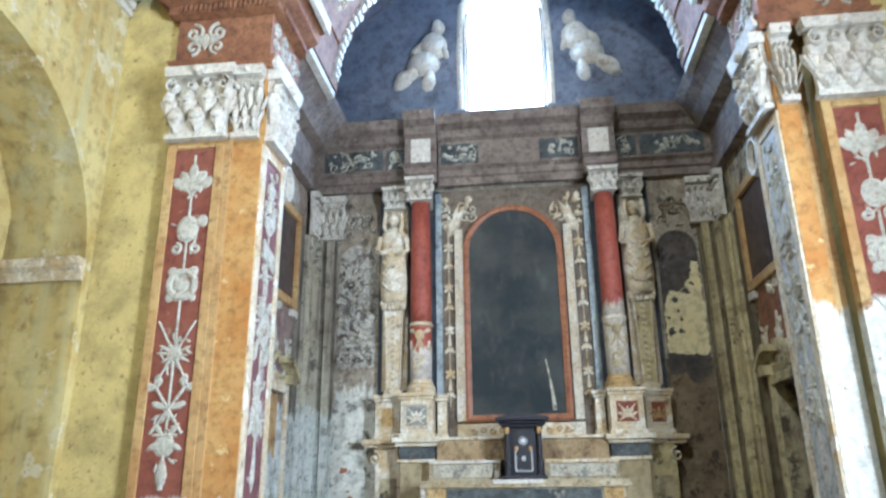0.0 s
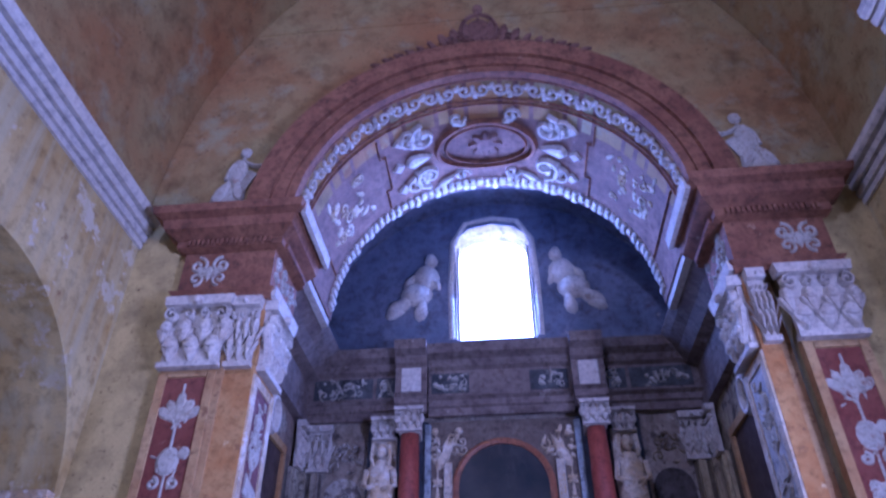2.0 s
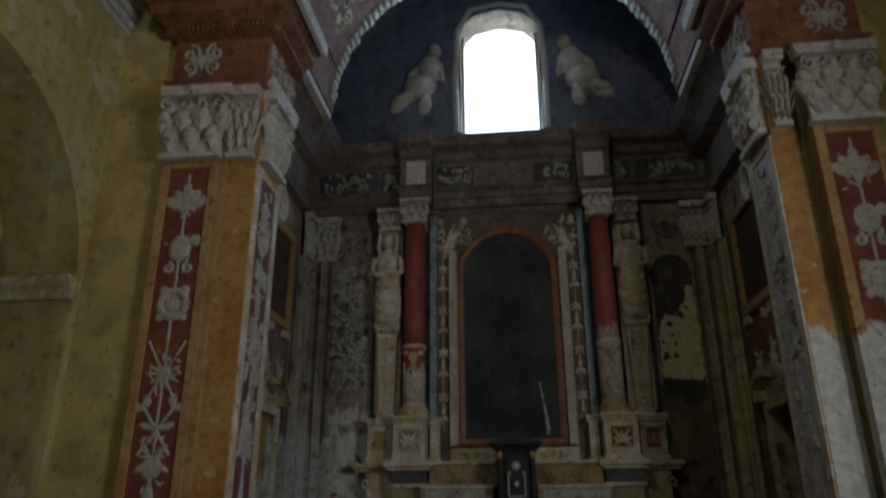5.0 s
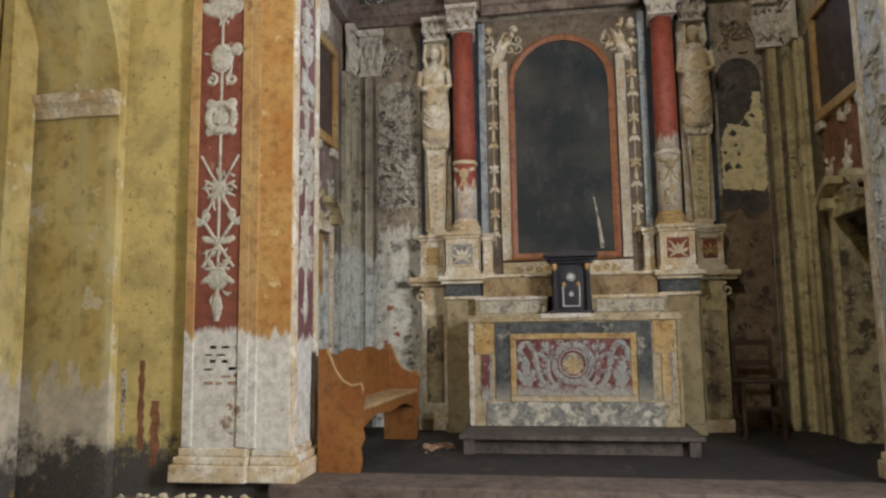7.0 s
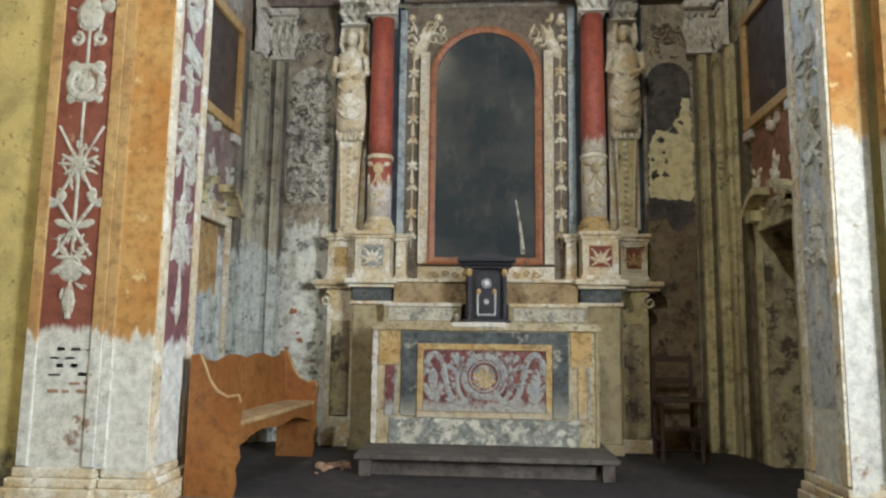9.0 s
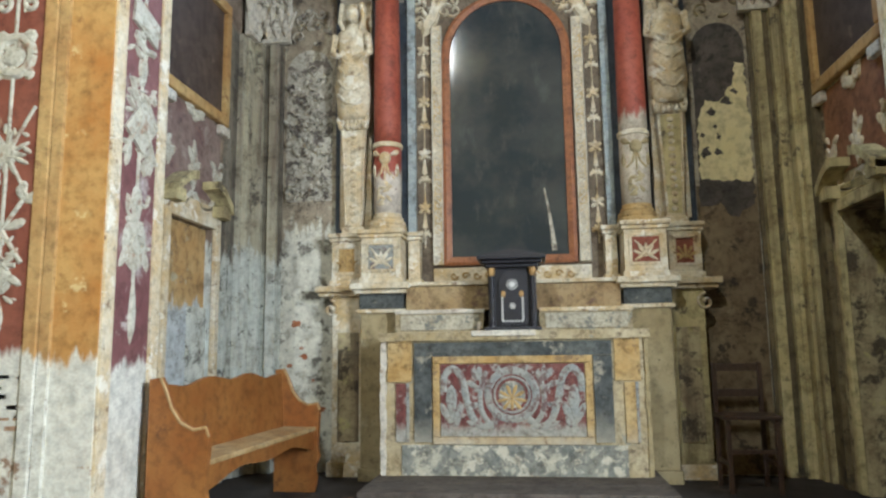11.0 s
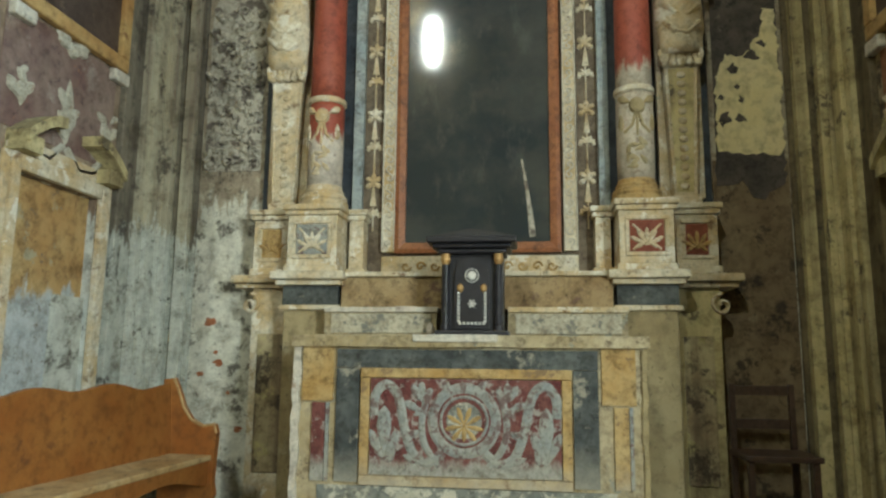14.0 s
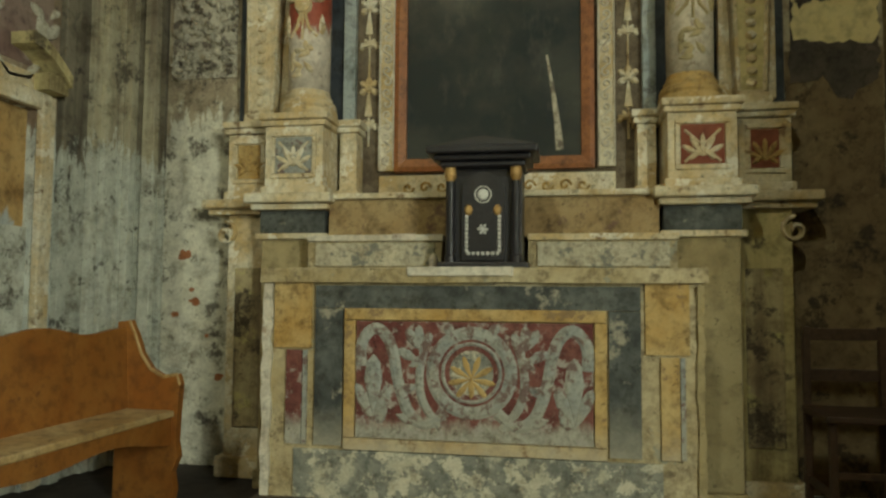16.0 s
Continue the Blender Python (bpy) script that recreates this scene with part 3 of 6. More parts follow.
# ---- ornaments ----
def candelabra(put, u, z0, z1, w, seed, wide=1.0):
    """Grotesque stem with trophies, vases, crossed rods and leaves between z0 and z1."""
    rng = random.Random(seed)
    bm = bmesh.new()
    d = 0.012
    ribbon(bm, [(u, z0), (u, (z0 + z1) / 2), (u, z1)], 0.026, put, d * 0.7)
    ribbon(bm, [(u, z0), (u, z0 + 0.16)], 0.05, put, d)
    z, k = z0 + 0.22, 0
    kinds = ["vase", "cross", "burst", "mask", "helmet", "flower"]
    heights = (1.75, 2.03, 2.47, 3.06, 3.52, 3.95)
    for k, kind in enumerate(kinds):
        c = heights[k]
        if kind == "vase":
            disc(bm, u, c, 0.26 * w, put, d, 12, 1.0)
            petal(bm, u, c - 0.06, 0.26, 0.1, -90, put, d)
            ribbon(bm, [(u - 0.3 * w, c + 0.08), (u + 0.3 * w, c + 0.08)], 0.03, put, d)
            for a in (50, 130, -150, -30):
                petal(bm, u, c + 0.05, 0.5 * w, 0.05, a, put, d)
        elif kind == "cross":
            for a in (55, 125):
                ca, sa = math.cos(radians(a)), math.sin(radians(a))
                ribbon(bm, [(u - 0.23 * ca, c - 0.23 * sa), (u + 0.23 * ca, c + 0.23 * sa)], 0.03, put, d)
                for e in (0.2, 0.23):
                    petal(bm, u + e * ca, c + e * sa, 0.1, 0.06, a + 50, put, d)
                    petal(bm, u + e * ca, c + e * sa, 0.1, 0.06, a - 50, put, d)
            for a in (20, 160):
                petal(bm, u, c, 0.46 * w, 0.06, a, put, d)
        elif kind == "burst":
            for a in range(0, 360, 30):
                petal(bm, u, c, (0.3 + 0.2 * rng.random()) * w, 0.03, a + rng.uniform(-8, 8), put, d)
            disc(bm, u, c, 0.22 * w, put, d * 1.3, 7)
            for a in (60, 120, -60, -120):
                ca, sa = math.cos(radians(a)), math.sin(radians(a))
                ribbon(bm, [(u, c), (u + 0.32 * ca, c + 0.32 * sa)], 0.022, put, d)
        elif kind == "mask":
            ring(bm, u, c, 0.33 * w, 0.07, put, d * 1.4, 16)
            disc(bm, u, c, 0.22 * w, put, d * 1.2, 10)
            for q in (-1, 1):
                petal(bm, u + q * 0.1 * w, c + 0.12 * w, 0.42 * w, 0.1, 90 - q * 38, put, d)
                petal(bm, u + q * 0.3 * w, c - 0.05, 0.3 * w, 0.07, -90, put, d)
        elif kind == "helmet":
            disc(bm, u, c + 0.04, 0.3 * w, put, d * 1.4, 12, 1.25)
            petal(bm, u + 0.05, c + 0.08, 0.4 * w, 0.12, 20, put, d)
            for q in (-1, 1):
                ribbon(bm, spiral(u + q * 0.26 * w, c - 0.14, 0.15 * w, 1.2, 90, q), 0.035, put, d)
        else:
            for a in (35, 62, 90, 118, 145):
                petal(bm, u, c - 0.05, 0.24 + 0.05 * (a == 90), 0.1, a, put, d)
            disc(bm, u, c + 0.14, 0.15 * w, put, d * 1.3, 10)
            ribbon(bm, [(u, c - 0.1), (u - 0.1, c + 0.1)], 0.02, put, d)
            ribbon(bm, [(u, c - 0.1), (u + 0.1, c + 0.1)], 0.02, put, d)
        for j in range(12):
            petal(bm, u + rng.uniform(-0.3, 0.3) * w, c + rng.uniform(-0.13, 0.13), rng.uniform(0.04, 0.09), rng.uniform(0.014, 0.03), rng.uniform(0, 360), put, d * rng.uniform(0.7, 1.6))
    return bm


def trophies(put, u):
    """Hung trophies of the reveal: tail, lute, armour with crossed blades, book, plumes."""
    bm = bmesh.new()
    d = 0.014
    ribbon(bm, [(u, 1.75), (u, 2.7), (u, 4.1)], 0.03, put, d * 0.6)
    petal(bm, u, 1.8, 0.42, 0.07, -90, put, d)
    disc(bm, u, 1.98, 0.13, put, d, 14, 1.25)
    ring(bm, u, 1.98, 0.06, 0.02, put, d * 1.5, 12)
    petal(bm, u, 2.05, 0.3, 0.12, 90, put, d)
    for q in (-1, 1):
        petal(bm, u + q * 0.05, 2.0, 0.2, 0.06, -90 + q * 30, put, d)
    prism(bm, [(u - 0.17, 2.66), (u + 0.02, 2.54), (u + 0.18, 2.74), (u + 0.04, 2.92)], put, 0, d)
    disc(bm, u + 0.03, 2.74, 0.1, put, d * 2, 10)
    for q in (-1, 1):
        ribbon(bm, [(u + q * 0.17, 2.5), (u - q * 0.13, 2.98)], 0.025, put, d * 1.4)
        petal(bm, u - q * 0.1, 2.62, 0.2, 0.06, -90 - q * 10, put, d)
    petal(bm, u, 2.92, 0.26, 0.1, 90, put, d)
    prism(bm, [(u - 0.14, 3.34), (u + 0.13, 3.26), (u + 0.15, 3.42), (u - 0.12, 3.5)], put, 0, d)
    ribbon(bm, [(u - 0.1, 3.27), (u + 0.02, 3.2), (u + 0.12, 3.22)], 0.05, put, d)
    for q in (-1, 1):
        petal(bm, u, 3.55, 0.25, 0.08, 90 - q * 32, put, d)
        ribbon(bm, spiral(u + q * 0.09, 3.85, 0.08, 1.2, 90, q, 12), 0.03, put, d)
    prism(bm, [(u - 0.12, 3.62), (u + 0.12, 3.7), (u + 0.1, 3.8), (u - 0.13, 3.72)], put, 0, d)
    petal(bm, u, 3.85, 0.26, 0.14, 90, put, d)
    rng = random.Random(int(u * 10) + 2)
    for lo, hi, n in ((1.85, 2.3, 16), (2.45, 3.05, 26), (3.15, 3.5, 16), (3.58, 4.15, 20)):
        for k in range(n):
            petal(bm, u + rng.uniform(-0.11, 0.11), rng.uniform(lo, hi), rng.uniform(0.05, 0.12), rng.uniform(0.02, 0.04), rng.uniform(0, 360), put, d * rng.uniform(0.8, 1.8))
    return bm


def leaf_field(put, u0, u1, v0, v1, n, size, seed, d=0.02):
    rng = random.Random(seed)
    bm = bmesh.new()
    for i in range(n):
        u, v = rng.uniform(u0, u1), rng.uniform(v0, v1)
        q = rng.random()
        if q < 0.4:
            petal(bm, u, v, size * rng.uniform(0.8, 1.8), size * 0.6, rng.uniform(0, 360), put, d * rng.uniform(0.6, 1.4))
        elif q < 0.7:
            ribbon(bm, spiral(u, v, size * rng.uniform(0.6, 1.1), 1.1, rng.uniform(0, 360), rng.choice((-1, 1)), 10), size * 0.28, put, d)
        else:
            disc(bm, u, v, size * rng.uniform(0.25, 0.6), put, d * 1.3, 8)
    return bm


def capital(u0, u1, v0, v1, put, d=0.1):
    """Corinthian pilaster capital: bell, two rows of leaves, volutes, abacus."""
    bm = bmesh.new()
    h, w = v1 - v0, u1 - u0
    prism(bm, [(u0 + 0.06 * w, v0), (u1 - 0.06 * w, v0), (u1 - 0.02 * w, v1 - 0.14 * h), (u0 + 0.02 * w, v1 - 0.14 * h)], put, 0.0, d * 0.45)
    prism(bm, [(u0 + 0.02 * w, v0 - 0.03 * h), (u1 - 0.02 * w, v0 - 0.03 * h), (u1 - 0.02 * w, v0 + 0.04 * h), (u0 + 0.02 * w, v0 + 0.04 * h)], put, 0, d * 0.8)
    prism(bm, [(u0 - 0.03 * w, v1 - 0.14 * h), (u1 + 0.03 * w, v1 - 0.14 * h), (u1 + 0.06 * w, v1), (u0 - 0.06 * w, v1)], put, 0, d * 1.2)
    shifted = lambda u, v, e: put(u, v, d * 0.42 + e)
    for row, count, top in ((0, 3, 0.42), (1, 4, 0.68)):
        for k in range(count):
            u = u0 + w * (k + 0.5) / count if row == 0 else u0 + w * (k + 0.12) / (count - 0.76)
            petal(bm, u, v0 + 0.03 * h + row * 0.2 * h, (top - 0.2 * row) * h, w / count * 0.85, 90, shifted, d * 0.7)
            petal(bm, u, v0 + (top - 0.06) * h, 0.16 * h, w / count * 0.7, -90, lambda a, b, e: put(a, b, d * 0.8 + e), d * 0.5)
            for q in (-1, 1):
                petal(bm, u, v0 + 0.06 * h + row * 0.2 * h, (top - 0.25 * row) * 0.75 * h, w / count * 0.3, 90 - q * 22, shifted, d * 0.5)
    for q, ue in ((1, u0 + 0.1 * w), (-1, u1 - 0.1 * w)):
        ribbon(bm, spiral(ue, v1 - 0.28 * h, 0.12 * w, 1.3, 90, q), 0.05 * w, lambda a, b, e: put(a, b, d * 0.6 + e), d * 0.6)
        ribbon(bm, spiral(ue + q * 0.26 * w, v1 - 0.26 * h, 0.09 * w, 1.2, 90, -q), 0.04 * w, lambda a, b, e: put(a, b, d * 0.5 + e), d * 0.5)
    disc(bm, (u0 + u1) / 2, v1 - 0.09 * h, 0.09 * w, lambda a, b, e: put(a, b, d * 1.2 + e), d * 0.5, 10)
    return bm


# ---- the two great pilasters of the arch ----
def big_pilaster(s, seed):
    p = thing("pilaster", "orange and dark red painted pilaster with white grotesque ornament", "pilaster", kind="structure", group="arch pilasters")
    yf = 5.5
    jx, sh = (2.17, 0.0) if s < 0 else (2.26, 0.08)
    bk = 6.12
    edge = 2.44 if s < 0 else 2.42
    paint = PIER[s]
    x0, x1, x2 = s * (3.03 + sh), s * (2.5 + sh), s * jx
    put = on_y(yf)
    part("shaft", boxes((x0, x1, yf, 5.58, 0.45, 4.4)), paint["trim"], p)
    part("inner_strip", boxes((x1, s * edge, yf + (0.004 if s < 0 else 0.2), 5.8, 0.45, 5.12)), paint["trim"], p)
    part("pier", boxes((s * edge, x2, yf + 0.03, bk, 0.4, SPRING)), paint["orange"], p, "worn orange pier beside the panel")
    part("red_panel", boxes((s * (2.95 + sh), s * (2.58 + sh), yf - 0.004, yf + 0.02, 1.0, 4.32)), paint["red"], p, "dark red painted panel")
    bm = bmesh.new()
    for a, b in ((s * (3.03 + sh), s * (2.95 + sh)), (s * (2.58 + sh), s * (2.5 + sh))):
        box(bm, a, b, yf - 0.018, yf + 0.01, 0.46, 4.38, bevel=0.006)
    box(bm, s * (2.945 + sh), s * (2.585 + sh), yf - 0.018, yf + 0.01, 4.325, 4.38, bevel=0.006)
    part("panel_border", bm, paint["trim"], p)
    part("painted_ornament", candelabra(lambda u, v, d: (u, yf - 0.004 - d, v), s * (2.765 + sh), 1.42, 4.26, 0.34, seed), paint["white"], p, "white painted trophies on a stem")
    base = bmesh.new()
    for o, z0, z1 in ((0.075, 0.2, 0.33), (0.05, 0.33, 0.39), (0.02, 0.39, 0.45)):
        box(base, s * (3.03 + sh + o), s * (2.5 + sh - 0.3 * o), yf - o, 5.6, z0, z1, bevel=0.012)
        box(base, s * (2.48 + sh), s * (jx - o), yf + 0.05 - o, bk + 0.04, z0 - 0.005, z1 - 0.005, bevel=0.012)
    rough_up(base, 0.006, 9)
    part("base", base, CREAM, p, "chipped white plaster base")
    c0, c1 = sorted((s * (3.06 + sh), s * (2.46 + sh)))
    part("capital", capital(c0, c1, 4.42, 5.12, put, 0.11), STUCCO, p, "weathered white stucco leaf capital")
    jput = on_x(x2, -s)
    part("pier_capital", capital(5.56, bk - 0.02, 4.42, 5.12, jput, 0.11), STUCCO, p)
    part("pier_capital_front", capital(min(s * (jx + 0.02), s * (edge + 0.01)), max(s * (jx + 0.02), s * (edge + 0.01)), 4.42, 5.12, on_y(yf + 0.03), 0.09), STUCCO, p)
    # the reveal of the pier
    part("reveal_panel", boxes((s * (jx - 0.006), s * (jx + 0.02), 5.64, bk - 0.1, 0.9, 4.3)), paint["purple"] if s < 0 else BLEACHED, p, "purple red painted reveal panel" if s < 0 else "bleached grey reveal panel")
    bm = bmesh.new()
    for a, b in ((5.54, 5.64), (bk - 0.1, bk)):
        box(bm, s * (jx - 0.02), s * (jx + 0.02), a, b, 0.46, 4.36, bevel=0.006)
    box(bm, s * (jx - 0.02), s * (jx + 0.02), 5.645, bk - 0.105, 4.27, 4.36, bevel=0.006)
    part("reveal_border", bm, CREAM, p)
    part("reveal_ornament", trophies(lambda u, v, d: (s * (jx - 0.006) - s * d * 1.3, u, v), 5.83), paint["white"], p, "white painted trophies on the reveal")
    # entablature
    e = bmesh.new()
    prof = [(0, 5.12), (0.05, 5.12), (0.05, 5.2), (0.08, 5.24), (0.02, 5.27), (0.02, 5.72), (0.1, 5.74), (0.1, 5.82), (0.22, 5.9), (0.24, 6.0), (0.32, 6.04), (0.34, 6.12), (0, 6.12)]
    path = [((s * (3.06 + sh), 5.56), (s, 0)), ((s * (3.06 + sh), yf + 0.03), (s, -1)), ((s * jx, yf + 0.03), (-s, -1)), ((s * jx, 6.3), (-s, 0))]
    moulding(e, prof, path)
    part("entablature", e, BROWN, p, "brown red moulded entablature")
    bm = bmesh.new()
    for k in range(18):
        u = s * (jx + 0.02 + k * 0.049)
        box(bm, u - 0.014, u + 0.014, yf - 0.1, yf - 0.02, 5.745, 5.815)
    for k in range(14):
        box(bm, s * (jx - 0.13), s * (jx - 0.05), 5.56 + k * 0.05, 5.588 + k * 0.05, 5.745, 5.815)
    part("dentils", bm, BROWN, p)
    bm = bmesh.new()
    fp = on_y(yf + 0.012)
    for q in (-1, 1):
        ribbon(bm, spiral(s * (2.8 + sh) + q * 0.12, 5.56, 0.1, 1.3, 90, q), 0.04, fp, 0.02)
        ribbon(bm, spiral(s * (2.8 + sh) + q * 0.12, 5.4, 0.08, 1.2, -90, -q), 0.035, fp, 0.02)
        petal(bm, s * (2.8 + sh), 5.4, 0.2, 0.08, 90 + q * 40, fp, 0.02)
    petal(bm, s * (2.8 + sh), 5.36, 0.2, 0.1, 90, fp, 0.025)
    part("frieze_ornament", bm, paint["white"], p, "white painted scrolls in the frieze")
    part("frieze_ornament", leaf_field(on_x(s * (jx - 0.02), -s), 5.62, 6.2, 5.32, 5.68, 26, 0.08, seed), paint["white"], p)
    bm = bmesh.new()
    moulding(bm, [(0.3, 5.99), (0.345, 6.0), (0.36, 6.13), (0.3, 6.13)], [((s * jx, 5.3), (-s, 0)), ((s * jx, 6.3), (-s, 0))])
    moulding(bm, [(0.02, 5.14), (0.09, 5.16), (0.1, 5.26), (0.02, 5.26)], [((s * jx, 5.5), (-s, 0)), ((s * jx, 6.28), (-s, 0))])
    part("white_fillet", bm, STUCCO, p, "white fillet along the inner cornice")
    # scroll bracket hanging under the entablature further in
    bm = bmesh.new()
    ring(bm, 6.42, 4.35, 0.13, 0.07, on_x(s * (jx + 0.1), -s), 0.06, 18, 1.35)
    part("oval_ring", bm, STUCCO, p)
    return p


big_pilaster(-1, 3)
big_pilaster(1, 11)


# ---- arch mouldings and vault stuccoes ----
def arch_band(r0, r1, y0, y1, mat, name, label, parent, n=40):
    bm = bmesh.new()
    a, b = arch_points(r0, n, 6.12), arch_points(r1, n, 6.12)
    prism(bm, a + b[::-1], lambda u, v, d: (u, y0 + d, v), 0, y1 - y0)
    return part(name, bm, mat, parent, label)


arch = thing("arch_moulding", "brown red arch moulding with white stucco scrollwork", "arch", kind="structure")
arch_band(2.3, 2.54, 5.42, 5.56, BROWN, "outer_band", "brown red outer arch band", arch)
arch_band(2.16, 2.298, 5.47, 5.57, BROWN, "middle_band", "brown arch band", arch)
arch_band(2.06, 2.158, 5.5, 5.6, BROWN, "inner_band", "", arch)


def on_vault(r):
    """u is the angle's run along the arch in metres from its crown, v is y, raised inwards."""
    return lambda u, v, d: ((r - d) * math.sin(u / r), v, SPRING + (r - d) * math.cos(u / r))


vp = on_vault(2.095)
stucco = thing("vault_stucco", "white stucco scrolls and a red oval cartouche in the vault", "stucco", kind="structure")
bm = bmesh.new()
for k in range(-14, 15):
    u = k * 0.215
    ribbon(bm, spiral(u, 5.78, 0.1, 1.3, 0 if k % 2 else 180, 1 if k % 2 else -1, 12), 0.035, vp, 0.03)
    petal(bm, u + 0.1, 5.8, 0.13, 0.07, 70 if k % 2 else -70, vp, 0.035)
    disc(bm, u + 0.1, 5.74, 0.035, vp, 0.03, 8)
part("scroll_border", bm, STUCCO, stucco, "white stucco scroll border at the arch's face")
bm = bmesh.new()
for v in (5.63, 5.95, 6.02):
    ribbon(bm, [(k * 0.1, v) for k in range(-32, 33)], 0.035, vp, 0.02)
part("border_fillet", bm, BROWN, stucco)
bm = bmesh.new()
ring(bm, 0, 6.72, 0.66, 0.09, vp, 0.06, 36, 0.62)
ring(bm, 0, 6.72, 0.54, 0.04, vp, 0.04, 36, 0.62)
part("oval_frame", bm, BROWN, stucco, "brown red oval moulding")
bm = bmesh.new()
disc(bm, 0, 6.72, 0.17, vp, 0.04, 12, 0.9)
for a in range(0, 360, 45):
    petal(bm, 0, 6.72, 0.24, 0.1, a, vp, 0.03)
part("rosette", bm, PINK, stucco, "pale pink rosette")
bm = bmesh.new()
for q in (-1, 1):
    for w in (-1, 1):
        c, e = q * 0.82, 6.72 + w * 0.36
        ribbon(bm, spiral(c, e, 0.22, 1.2, 90 * w, -q * w, 14), 0.07, vp, 0.06)
        ribbon(bm, spiral(c + q * 0.2, e + w * 0.08, 0.15, 1.2, -90 * w, q * w, 12), 0.055, vp, 0.05)
        for a in range(0, 360, 60):
            petal(bm, c + q * 0.1, e, 0.17, 0.08, a, vp, 0.05)
        petal(bm, q * 0.45, 6.72 + w * 0.5, 0.32, 0.1, 90 - q * 60 * w, vp, 0.05)
        ribbon(bm, spiral(q * 0.35, 6.72 + w * 0.52, 0.12, 1.2, 0, q * w, 12), 0.04, vp, 0.05)
    petal(bm, q * 0.72, 6.72, 0.34, 0.18, 90 - q * 90, vp, 0.06)
    disc(bm, q * 1.0, 6.72, 0.11, vp, 0.07, 10)
    for k, v in ((1.15, 6.3), (1.2, 7.15), (1.22, 6.72)):
        box_u = q * k
        disc(bm, box_u, v, 0.1, vp, 0.04, 4)
part("cartouche", bm, STUCCO, stucco, "white stucco strapwork round the oval")
bm = bmesh.new()
for k in range(-30, 31):
    u = k * 0.105
    petal(bm, u, 7.42 + 0.02 * math.sin(k * 2.3), 0.16 + 0.03 * math.sin(k * 1.7), 0.11, 90, vp, 0.04)
    disc(bm, u, 7.42, 0.045, vp, 0.04, 8)
part("leaf_border", bm, STUCCO, stucco, "ragged white leaf border at the vault's inner edge")
bm = bmesh.new()
for q in (-1, 1):
    for v0, v1 in ((6.1, 7.35),):
        ribbon(bm, [(q * 1.45, v0), (q * 1.45, 6.4), (q * 1.37, 6.4), (q * 1.37, 7.0), (q * 1.45, 7.0), (q * 1.45, v1)], 0.03, vp, 0.02)
        ribbon(bm, [(q * 2.75, v0), (q * 2.75, v1)], 0.03, vp, 0.02)
part("field_border", bm, BROWN, stucco)
bm = leaf_field(vp, 1.75, 2.45, 6.35, 7.1, 34, 0.1, 4, 0.012)
part("field_ornament", bm, CREAM, stucco, "faded white painted figure work")
bm = leaf_field(vp, -2.45, -1.75, 6.35, 7.1, 22, 0.13, 5, 0.012)
part("field_ornament", bm, CREAM, stucco)

# painted figures and crest on the arch's shoulders become plain low reliefs
def reclining(s):
    bm = bmesh.new()
    put = on_y(5.54)
    prism(bm, [(s * 2.52, 6.8), (s * 2.62, 6.86), (s * 2.95, 6.42), (s * 2.7, 6.4)], put, 0.0, 0.01)
    disc(bm, s * 2.7, 7.13, 0.07, put, 0.04, 12, 1.15)
    petal(bm, s * 2.7, 7.08, 0.44, 0.24, -90 + s * 10, put, 0.045)
    petal(bm, s * 2.74, 6.74, 0.36, 0.14, -90 - s * 14, put, 0.04)
    petal(bm, s * 2.8, 6.74, 0.4, 0.16, -90 + s * 24, put, 0.04)
    ribbon(bm, curve([(s * 2.7, 7.0), (s * 2.55, 6.9), (s * 2.4, 6.92)]), 0.06, put, 0.035)
    ribbon(bm, curve([(s * 2.74, 7.0), (s * 2.84, 6.9), (s * 2.86, 6.72)]), 0.06, put, 0.035)
    return tagged(part("painted_statue", bm, GRISAILLE), "worn pale grey figure relief on the arch shoulder", "relief", group="arch figures")


reclining(-1)
reclining(1)
bm = bmesh.new()
put = on_y(5.55)
for k in range(-9, 10):
    u = k * 0.125
    z = 6.12 + math.sqrt(2.56 ** 2 - u * u)
    h = 0.14 + 0.62 * max(0.0, 1 - abs(k) / 5.5) ** 1.4
    side = 1 if k > 0 else -1
    ribbon(bm, spiral(u, z + 0.1, 0.1, 1.2, 90, side, 14), 0.035, put, 0.025)
    petal(bm, u, z, 0.2 + 0.5 * h, 0.09, 90 - k * 7, put, 0.025)
    if h > 0.25:
        ribbon(bm, spiral(u, z + 0.62 * h, 0.09, 1.2, -90, -side, 14), 0.035, put, 0.025)
        petal(bm, u, z + 0.5 * h, 0.24, 0.08, 90 - k * 12, put, 0.03)
disc(bm, 0, 9.05, 0.17, put, 0.04, 16, 1.3)
ring(bm, 0, 9.05, 0.23, 0.05, put, 0.04, 22, 1.3)
petal(bm, 0, 9.28, 0.32, 0.14, 90, put, 0.03)
tagged(part("arch_crest", bm, PINK), "faded brown stucco scroll crest over the arch", "ornament", kind="structure")


